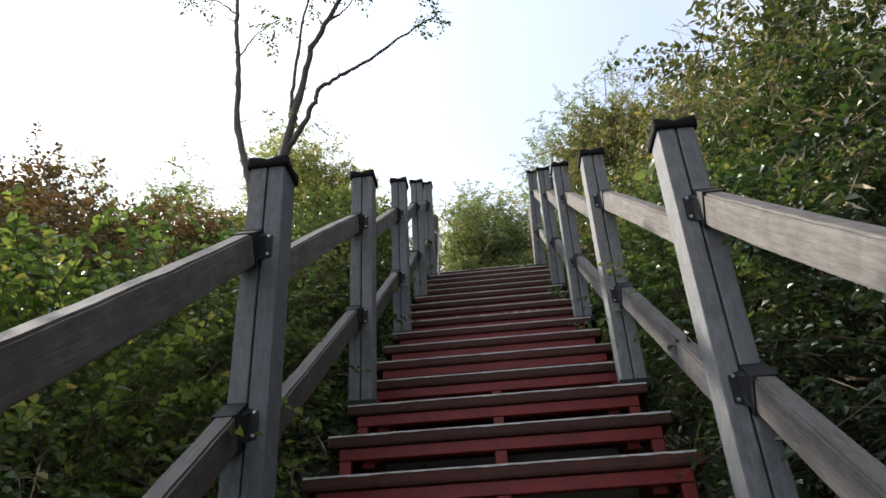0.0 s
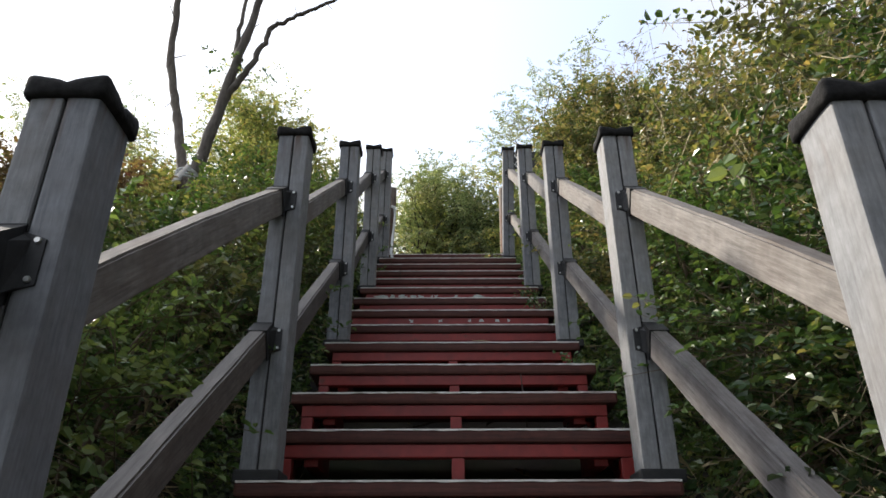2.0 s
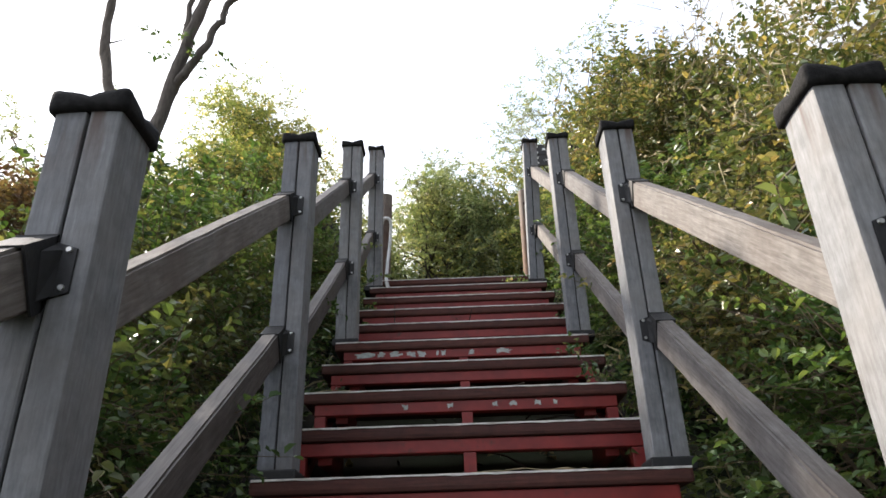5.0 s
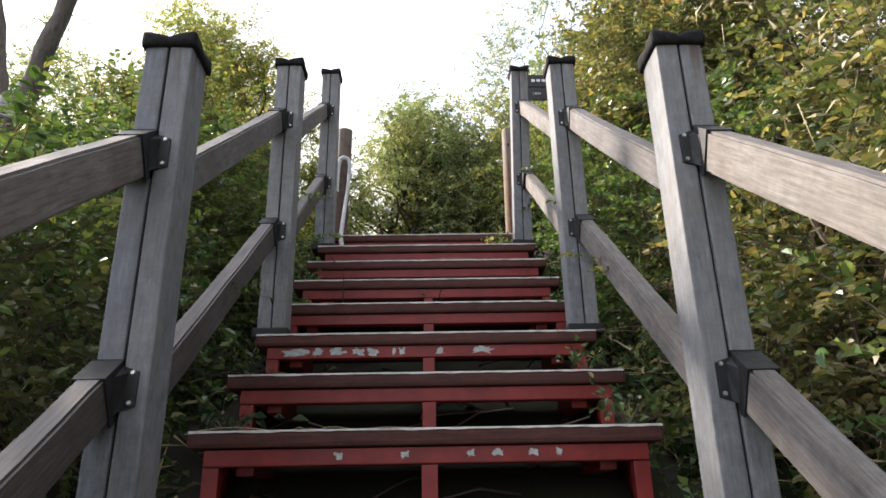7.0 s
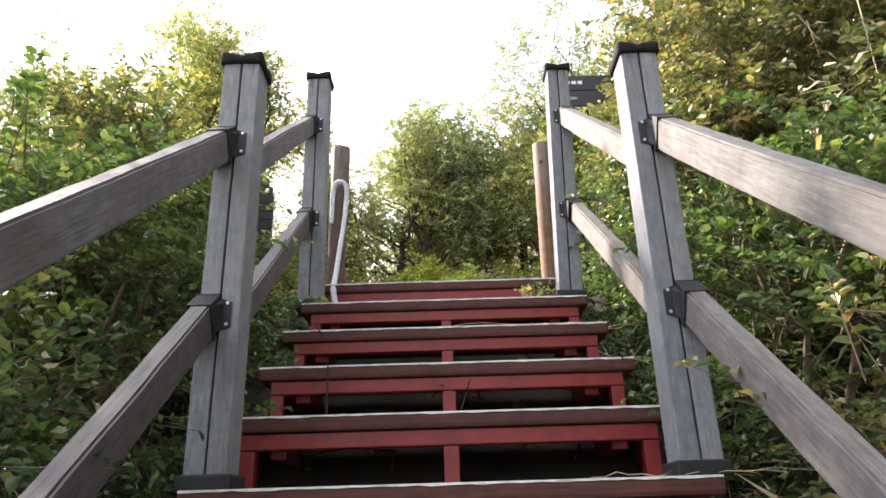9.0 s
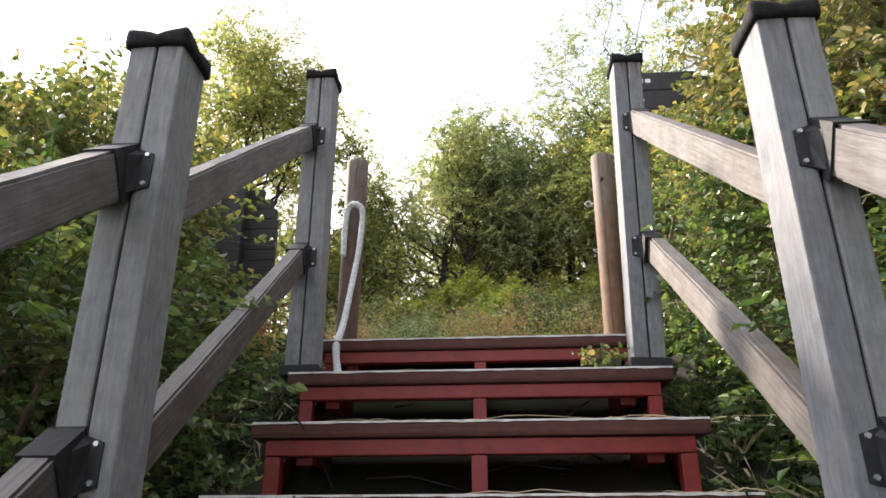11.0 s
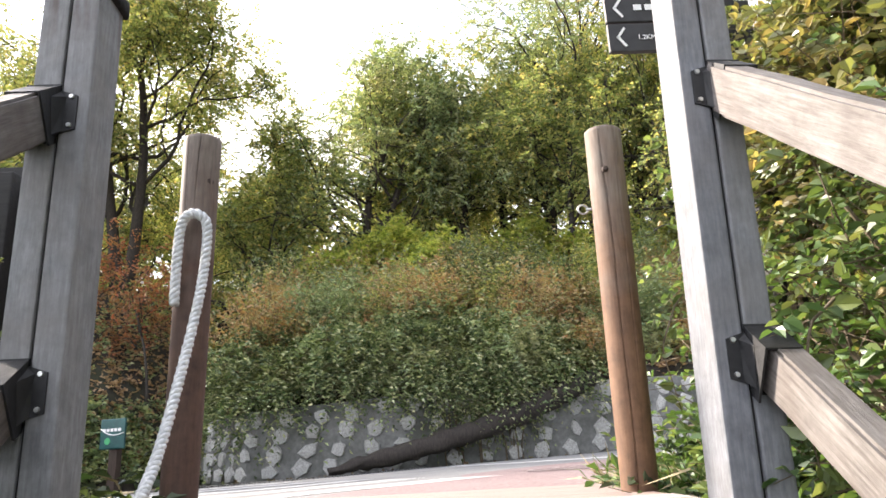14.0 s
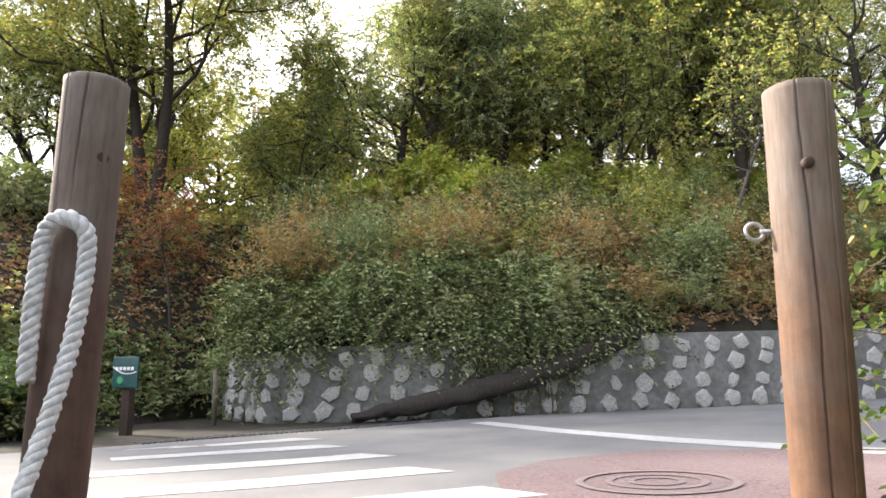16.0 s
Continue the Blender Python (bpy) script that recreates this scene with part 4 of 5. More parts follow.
def tree(name, foot, height, lean, trunk_r, mat, bark, label, seed, leaf=0.10, per=12, around=9, spread=1.0, trunks=1, bare=0.35, spray=0.55, gravity=0.06, group="woodland trees"):
    rng = np.random.RandomState(seed)
    foot = np.array((foot[0], foot[1], float(land_height(foot[0], foot[1])) - 0.1 if len(foot) < 3 else foot[2]), float)
    th = empty(name, pose(*foot), label=label, category="tree", group=group)
    wood_, tips = Soup(), []
    for t in range(trunks):
        d = unit(np.array([lean[0] + (rng.normal(0, 0.25) if t else 0), lean[1] + (rng.normal(0, 0.2) if t else 0), 1.0]))
        p = np.array([rng.normal(0, 0.1) * (t > 0), rng.normal(0, 0.1) * (t > 0), 0.0])
        top, path = p, [p]
        for i in range(8):
            d = unit(d + rng.normal(0, 0.06, 3) + np.array([0, 0, 0.04]))
            top = top + d * height * 0.62 / 8
            path.append(top)
        rad = np.linspace(trunk_r, trunk_r * 0.45, 9)
        rad[0] *= 1.35
        v, f = tube_data(path, rad, 10)
        wood_.add(v, f)
        first = int(8 * bare) + 1
        for i in range(first, 9):
            for j in range(2 if i < 8 else 3):
                a = rng.uniform(0, 6.28)
                out = np.array([math.cos(a), math.sin(a), 0.0])
                up = rng.uniform(0.35, 0.9) if i < 8 else 1.3
                grow(wood_, tips, path[i], unit(out * spread + np.array([0, 0, up])), height * rng.uniform(0.16, 0.26) * (1.15 - 0.04 * i), rad[i] * 0.5, 1, rng, gravity, 6)
    lv, tw = Soup(), Soup()
    base = np.array([t[0] for t in tips])
    ways = np.array([t[1] for t in tips])
    base, ways = np.repeat(base, around, 0), np.repeat(ways, around, 0)
    base = base + rng.normal(0, 0.16 * spray / 0.5, base.shape)
    ways = unit(ways * 0.4 + rng.normal(0, 0.7, base.shape) + np.array([0, 0, 0.1]))
    sprays(lv, wood_, base, ways, spray * rng.uniform(0.6, 1.2, len(base)), per, leaf, 0.27, rng, 0.35, 0.004)
    place(new("trunk", wood_.mesh("trunk", bark, True)), th)
    place(new("crown", lv.mesh("crown", mat)), th)
    return th, len(lv.v)


retaining_wall()

# fallen trunk against the wall
lp = [(-1.25, 8.62, -0.02), (-0.6, 8.60, 0.10), (0.1, 8.66, 0.24), (0.8, 8.78, 0.42), (1.4, 8.88, 0.62), (1.9, 9.0, 0.82), (2.3, 9.14, 0.98), (2.7, 9.5, 1.15)]
rough = np.random.RandomState(12)
q, s = np.array(lp), np.linspace(0, len(lp) - 1, 46)
line = np.stack([np.interp(s, range(len(lp)), q[:, k]) for k in range(3)], 1) + rough.normal(0, 0.006, (46, 3))
width = np.interp(s, range(len(lp)), [0.05, 0.10, 0.13, 0.145, 0.15, 0.145, 0.14, 0.12]) * rough.uniform(0.92, 1.08, 46)
v, f = tube_data(list(line), list(width), 18)
v = [tuple(np.array(p) + rough.normal(0, 0.012, 3)) for p in v]
fallen = new("fallen_trunk", mesh_of("fallen_trunk", v, f, M_BARK_DK, True))
tagged(fallen, "dark fallen tree trunk leaning on the stone wall", "log")

# right bank
B = "shrubs along the stairs"
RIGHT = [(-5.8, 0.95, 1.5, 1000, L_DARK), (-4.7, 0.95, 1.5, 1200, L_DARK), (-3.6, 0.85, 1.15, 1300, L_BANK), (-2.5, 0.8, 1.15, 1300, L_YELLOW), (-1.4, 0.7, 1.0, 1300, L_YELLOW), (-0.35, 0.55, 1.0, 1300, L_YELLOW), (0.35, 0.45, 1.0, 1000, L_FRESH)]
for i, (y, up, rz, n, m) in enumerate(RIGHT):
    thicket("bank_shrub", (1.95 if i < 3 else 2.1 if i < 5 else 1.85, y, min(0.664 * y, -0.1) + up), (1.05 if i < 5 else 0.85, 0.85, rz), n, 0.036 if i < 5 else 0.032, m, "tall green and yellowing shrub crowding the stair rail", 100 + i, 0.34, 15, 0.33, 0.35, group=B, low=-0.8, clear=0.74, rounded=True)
for i in range(8):
    y = -6.0 + i * 0.85
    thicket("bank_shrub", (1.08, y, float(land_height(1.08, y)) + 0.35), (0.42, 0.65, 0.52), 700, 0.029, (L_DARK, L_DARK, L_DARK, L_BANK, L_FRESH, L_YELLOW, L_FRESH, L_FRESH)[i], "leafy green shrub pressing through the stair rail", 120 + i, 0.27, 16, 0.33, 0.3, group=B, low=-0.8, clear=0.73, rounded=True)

for i, (x, y, z, rx, rz, n) in enumerate([(1.32, 0.15, 0.80, 0.46, 0.70, 1300), (1.32, -0.50, 0.55, 0.48, 0.72, 1200), (1.42, 0.42, 0.98, 0.42, 0.58, 1200)]):
    thicket("bank_shrub", (x, y, z), (rx, 0.5, rz), n, 0.034, L_YELLOW, "yellowing shrub standing close against the top post", 135 + i, 0.25, 14, 0.30, 0.3, group=B, low=-0.8, clear=0.86, rounded=True)


def dry_stalks(name, n, seed, x0, x1, y0, y1, z0, z1, label):
    """Pale dead stalks and curled leaves caught in the shrubs."""
    rng = np.random.RandomState(seed)
    y = rng.uniform(y0, y1, n)
    h = rng.uniform(z0, z1, n)
    x = x0 + (x1 - x0) * np.clip(0.15 + 0.6 * (h - z0) / (z1 - z0) + rng.normal(0, 0.12, n), 0, 1)
    p = np.stack([x, y, 0.664 * y + h], 1)
    lv = Soup()
    sprays(lv, lv, p, unit(rng.normal(0, 0.6, p.shape) + np.array([-0.3, 0, -0.5])), 0.16 * rng.uniform(0.4, 1.5, n), 3, 0.075, 0.07, rng, 0.5, 0.0022, 0.2)
    tagged(new(name, lv.mesh(name, M_STRAW)), label, "dry stalks", kind="stuff")


dry_stalks("dry_stalks", 420, 410, 0.78, 1.6, -6.2, -0.5, 0.1, 2.0, "pale dry stalks hanging in the shrubs by the stairs")
dry_stalks("dry_stalks", 350, 411, -0.75, -1.5, -6.2, 0.2, -0.2, 0.45, "pale dry stalks among the low shrubs")
# left bank: low growth by the rail, autumn shrubs behind it
for i in range(8):
    y = -6.0 + i * 0.85 - (0.3 if i == 7 else 0)
    thicket("bank_shrub", (-1.12, y, float(land_height(-1.12, y)) + 0.30), (0.50, 0.7, 0.46), 720, 0.030, (L_BANK, L_BANK, L_LIME, L_FRESH, L_BANK, L_BANK, L_FRESH, L_FRESH)[i], "low green shrub beside the stair rail", 140 + i, 0.27, 15, 0.33, 0.3, group=B, low=-0.7, clear=0.73, rounded=True)
for i, (x, y, h, m) in enumerate([(-2.5, -5.6, 0.75, L_BROWN), (-2.7, -4.2, 0.8, L_BROWN), (-2.5, -2.9, 0.75, L_BROWN), (-3.5, -1.6, 1.0, L_BROWN), (-3.9, -3.4, 1.0, L_BROWN), (-3.8, -1.5, 0.9, L_BROWN), (-2.35, -2.3, 0.42, L_BROWN),
                                 (-2.0, -3.6, 0.5, L_BANK), (-1.9, -0.9, 0.28, L_LOCUST), (-1.95, 0.12, 0.34, L_LOCUST), (-2.9, -0.2, 0.8, L_BROWN), (-5.6, -2.6, 1.1, L_BROWN), (-4.8, -0.4, 0.9, L_YELLOW)]):
    thicket("bank_shrub", (x, y, float(land_height(x, y)) + h * 0.5), (h * 1.1, h * 1.1, h * 0.85), 700, 0.045, m, "brown autumn shrub on the slope" if m is L_BROWN else "green shrub on the slope beside the stairs", 160 + i, 0.30, 13, 0.30, 0.25, group=B, low=-0.5, rounded=y > -1)

for i, (x, y, z, rx, rz) in enumerate([(-1.36, -0.12, 0.30, 0.42, 0.58), (-1.62, -0.55, -0.18, 0.42, 0.40)]):
    thicket("bank_shrub", (x, y, z), (rx, 0.36, rz), 800, 0.034, (L_LOCUST, L_FRESH)[i], "green shrub in front of the notice board", 137 + i, 0.27, 13, 0.30, 0.3, group=B, low=-0.8, clear=0.80, rounded=True)


for i, (x, y, z, rx, rz, n) in enumerate([(1.00, 0.72, 0.42, 0.20, 0.50, 30), (1.15, 0.55, 0.85, 0.22, 0.45, 40), (0.94, 0.62, 0.08, 0.24, 0.24, 110)]):
    thicket("roadside_twigs", (x, y, z), (rx, 0.25, rz), n, 0.030, L_FRESH, "sparse leafy shoots beside the round post", 145 + i, 0.26, 13, 0.34, 0.3, category="shoots", group="shoots by the round post", low=-0.8, stems=4, rise=0.2, rounded=True)
# feathery saplings that stand over the left rail
SAPLINGS = [(-1.72, 0.10, 0.42, 0.38, 0.52), (-1.62, 0.85, 0.70, 0.38, 0.70)]
for i, (x, y, z, rx, rz) in enumerate(SAPLINGS):
    thicket("sapling", (x, y, z), (rx, rx, rz), 620, 0.030, L_LOCUST, "feathery yellow-green sapling with thin dark stems", 150 + i, 0.24, 18, 0.30, 0.45, category="sapling", group="saplings by the stairs", stem_mat=M_BARK_DK, low=-0.8, rise=0.6, stems=5, shell=0.6, clear=0.9)


def cover(name, region, n, mat, label, seed, leaf=0.04, length=0.25, per=9, width=0.3, upright=1.0, droop=0.4, avoid=None, twigs=True):
    """Low growth scattered over a stretch of land."""
    rng = np.random.RandomState(seed)
    x0, x1, y0, y1 = region
    x, y = rng.uniform(x0, x1, n), rng.uniform(y0, y1, n)
    if avoid is not None:
        k = avoid(x, y, rng)
        x, y = x[k], y[k]
    p = np.stack([x, y, land_height(x, y) - 0.01], 1)
    way = unit(rng.normal(0, 0.5, p.shape) + np.array([0, 0, upright]))
    lv = Soup()
    sprays(lv, lv if twigs else None, p, way, length * rng.uniform(0.4, 1.4, len(p)), per, leaf, width, rng, droop)
    return tagged(new(name, lv.mesh(name, mat)), label, "undergrowth", kind="stuff")


def by_stairs(x, y, rng):
    return (np.abs(x) > 0.6) & ((y < 0.2) | (np.abs(x) > 0.62)) & (y < 0.93)


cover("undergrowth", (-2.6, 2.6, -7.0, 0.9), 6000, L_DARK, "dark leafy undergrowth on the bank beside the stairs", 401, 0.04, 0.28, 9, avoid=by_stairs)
cover("undergrowth", (0.6, 1.25, -6.5, 0.9), 1900, L_FRESH, "fresh green weeds at the foot of the rails", 402, 0.035, 0.26, 9, avoid=by_stairs)
cover("undergrowth", (-1.3, -0.6, -5.0, 0.9), 900, L_FRESH, "green weeds thin under the rail", 415, 0.035, 0.24, 9, avoid=by_stairs)
cover("dry_grass", (-1.9, 1.9, -6.8, 0.9), 1500, M_STRAW, "dry straw-coloured grass on the bank", 403, 0.16, 0.12, 4, 0.03, 1.4, 0.3, avoid=by_stairs)
cover("grass_tuft", (0.575, 1.0, 0.45, 1.12), 420, M_STRAW, "pale dry grass at the foot of the round post", 411, 0.11, 0.07, 4, 0.025, 1.2, 0.5)
cover("grass_tuft", (0.575, 1.05, 0.40, 1.05), 420, L_FRESH, "green grass at the foot of the round post", 412, 0.11, 0.07, 4, 0.03, 1.2, 0.5)
cover("fallen_leaves", (-0.55, 0.55, -7.0, 0.2), 220, L_BROWN, "brown fallen leaves under the stairs", 404, 0.05, 0.04, 3, 0.4, 0.2, twigs=False)


def on_hill(x, y, rng):
    return y > wall_line(x) + 0.45


cover("hillside_growth", (-12, 14, 9, 19), 5000, L_TREE, "green ground cover on the wooded hillside", 405, 0.10, 0.5, 9, avoid=on_hill)
cover("hillside_growth", (-12, 14, 9, 17), 3500, L_TAN, "brown autumn growth on the hillside", 406, 0.09, 0.45, 8, avoid=on_hill)
cover("hillside_growth", (2.2, 14, 11.5, 16.5), 4500, L_CREEPER, "bright green creeper under the trees", 407, 0.12, 0.4, 9, avoid=on_hill)
cover("fallen_leaves", (1.7, 10, 9.0, 11.0), 3600, L_LITTER, "brown leaf litter on the bank above the wall", 418, 0.08, 0.10, 4, 0.4, 0.6, avoid=lambda x, y, rng: (y > wall_line(x) + 0.24) & (y < wall_line(x) + 1.2), twigs=False)
cover("fallen_leaves", (-2.6, 10, 8.3, 9.6), 700, L_BROWN, "brown leaf litter along the foot of the wall", 408, 0.06, 0.05, 3, 0.4, 0.2, avoid=lambda x, y, rng: (y < wall_line(x)) & (y > wall_line(x) - 0.3), twigs=False)

cover("tall_weeds", (-2.4, 9.0, 9.8, 13.6), 620, L_TAN, "tall seeding weeds standing on the slope", 416, 0.10, 1.15, 16, 0.16, 2.6, 0.15, avoid=on_hill)
cover("tall_weeds", (-2.4, 9.0, 9.6, 13.6), 520, L_HILL, "tall leafy green weeds standing on the slope", 417, 0.11, 1.0, 15, 0.2, 2.6, 0.15, avoid=on_hill)
# hedge over the wall
hedge = random.Random(31)
for i in range(15):
    x = -2.45 + i * 0.34 + hedge.uniform(-0.1, 0.1)
    y = float(wall_line(x)) + 0.5 + hedge.uniform(-0.15, 0.3)
    z = float(wall_top(x))
    big = hedge.uniform(0.6, 1.1) * (1.0 if i < 9 else 0.75)
    thicket("wall_shrub", (x, y + 0.1, z + 0.52 * big), (0.38 * big + 0.08, 0.60, 0.98 * big), 480, 0.075, (L_HEDGE, L_HEDGE, L_HEDGE, L_HILL)[i % 4], "dark green shrub hanging over the stone wall", 180 + i, 0.60, 17, 0.24, 1.0, group="shrubs on the wall", low=-0.42, rise=0.45, shell=0.5, clump=0.88)
for i in range(5):
    x = 0.30 + 0.27 * i
    thicket("wall_shrub", (x, float(wall_line(x)) + 0.08, 1.22 - 0.05 * (i % 2)), (0.24, 0.26, 0.36), 200, 0.06, L_HEDGE, "dark green shrub trailing over the stone wall", 195 + i, 0.40, 15, 0.24, 1.1, group="shrubs on the wall", low=-0.9, rise=-0.3, shell=0.6, clump=0.88)
slope = random.Random(8)
for i in range(46):
    x = -2.7 + (i % 23) * 0.5 + slope.uniform(-0.2, 0.2)
    y = float(wall_line(x)) + (0.75 if i < 23 else 2.0) + slope.uniform(0, 1.2)
    z = float(land_height(x, y))
    s = slope.uniform(0.45, 0.95)
    m = slope.choice((L_TAN, L_HEDGE, L_TAN, L_HILL, L_TAN, L_TREE, L_YELLOW))
    thicket("slope_shrub", (x, y, z + 0.45 * s), (0.8 * s, 0.75 * s, 0.95 * s), int(400 * s), 0.082, m, "brownish autumn shrub on the slope above the wall", 200 + i, 0.55, 12, 0.2, 0.15, group="shrubs on the slope", low=-0.4, rise=1.3, shell=0.7, stems=4)
for i, (x, y, h, m) in enumerate([(-5.0, 8.0, 0.45, L_HEDGE), (-3.3, 10.5, 0.4, L_HILL), (-6.8, 8.2, 0.6, L_HEDGE), (-3.4, 11.8, 0.6, L_HILL), (-6.4, 6.4, 0.6, L_BANK), (-8.2, 6.0, 0.8, L_BANK), (-4.6, 6.9, 0.4, L_BANK), (-7.6, 11.5, 0.6, L_HILL)]):
    thicket("slope_shrub", (x, y, float(land_height(x, y)) + h * 0.5), (h, h, h * 0.9), 600, 0.075, m, "red-leaved autumn shrub on the slope" if m is L_RED else "dark green shrub by the roadside", 240 + i, 0.4, 11, 0.27, 0.3, group="shrubs on the slope", low=-0.5)

red_foot = float(land_height(-4.6, 11.0))
tree("red_tree", (-4.6, 11.0), 4.7 - red_foot, (0.05, 0.0), 0.03, L_RED, M_BARK_DK, "small slender tree with red autumn leaves", 395, leaf=0.075, around=5, per=8, bare=0.4, spray=0.4)
cover("ivy", (-6.6, -2.9, 7.6, 11.6), 2400, L_HILL, "fresh green ivy on the slope by the road", 419, 0.085, 0.26, 7, 0.36, 0.9, avoid=lambda x, y, rng: (y > hill_line(x) + 0.15) & (y < hill_line(x) + 2.4))
cover("ivy", (-6.2, -2.9, 7.6, 10.6), 2600, L_HEDGE, "green ivy covering the foot of the slope", 414, 0.07, 0.22, 7, 0.36, 0.8, avoid=lambda x, y, rng: (y > hill_line(x) + 0.1) & (y < hill_line(x) + 2.0))
cover("fallen_leaves", (-9, -2.9, 8.2, 14.5), 8200, L_LITTER, "brown leaf litter on the wooded slope", 410, 0.09, 0.06, 3, 0.4, 0.3, avoid=lambda x, y, rng: y > hill_line(x) + 0.6, twigs=False)

for i in range(11):
    x = -2.8 + i * 1.1
    y = float(wall_line(x)) + 4.4 + 0.5 * (i % 3)
    thicket("slope_shrub", (x, y, float(land_height(x, y)) + 0.35), (0.8, 0.7, 0.5), 260, 0.11, L_CREEPER, "bright yellow-green shrub at the edge of the wood", 280 + i, 0.45, 11, 0.28, 0.4, group="shrubs on the slope", low=-0.4, stems=3)

# woodland
for i in range(5):
    x = 2.7 + i * 0.9
    y = float(wall_line(x)) + 0.75
    thicket("wall_shrub", (x, y, float(wall_top(x)) + 0.35), (0.65, 0.5, 0.5), 300, 0.08, (L_TAN, L_HILL)[i % 2], "thin tan shrub with bare stems above the wall", 260 + i, 0.45, 10, 0.22, 0.2, group="shrubs on the wall", low=-0.3, rise=1.0, stems=12)
cover("hillside_growth", (-12, -3.2, 6, 15), 900, L_HILL, "green ground cover on the slope by the road", 409, 0.09, 0.4, 8, avoid=lambda x, y, rng: y > hill_line(x) + 0.1)
WOOD = [(-9.2, 15.6, 7.5, 0.12, 2, 0.2), (-8.2, 18.0, 6.5, 0.13, 1, 0.2), (-6.4, 13.9, 8.4, 0.15, 2, 0.3), (-12.5, 12.5, 8.0, 0.14, 1, 0.3), (-3.2, 15.2, 5.3, 0.09, 1, 0.12), (-4.6, 17.5, 3.2, 0.08, 1, 0.15), (-1.2, 15.4, 6.3, 0.11, 2, 0.12), (1.3, 15.8, 5.0, 0.12, 1, 0.12), (2.4, 16.4, 6.2, 0.13, 1, 0.15),
        (4.6, 14.9, 10.6, 0.12, 1, 0.62), (6.3, 14.2, 7.5, 0.14, 2, 0.25), (8.6, 13.0, 7.5, 0.14, 1, 0.3), (8.5, 17.0, 8.0, 0.15, 1, 0.2), (11.5, 12.5, 8.0, 0.15, 1, 0.3), (3.4, 13.6, 5.5, 0.09, 1, 0.3),
        (3.5, 15.6, 6.4, 0.11, 2, 0.14), (5.6, 16.0, 8.6, 0.12, 2, 0.14), (0.3, 17.2, 6.0, 0.11, 2, 0.12)]
for i, (x, y, h, r, k, bare) in enumerate(WOOD):
    big = i == 2
    tree("woodland_tree", (x, y), h, (0.22 if big else 0.05 * math.sin(i * 2.3), -0.03), r, L_TREE if i % 3 else L_HILL, M_BARK_DK, "dark-trunked locust tree leaning over the road" if big else "slender woodland tree with yellow-green autumn leaves", 300 + i, leaf=0.10, around=14 if big else 9 if i == 4 else 6, per=11, trunks=k, bare=bare, spray=0.7 if big else 0.6, spread=1.25 if big else 1.0)
tree("leaning_tree", (4.5, 11.0), 5.0, (0.28, 0.0), 0.045, L_TREE, M_BARK, "thin pale leaning tree on the slope", 390, leaf=0.08, around=3, per=8, bare=0.5)
for i in range(10):
    x = -10 + i * 2.3
    tree("far_tree", (x, 20.5 + (i % 3) * 1.2), 6.0 + (i % 4) * 0.6 if x > 1.5 or x < -4 else 4.6, (0, 0), 0.12, L_TREE, M_BARK_DK, "tree farther back in the wood", 330 + i, leaf=0.2, around=3, per=8, bare=0.12)


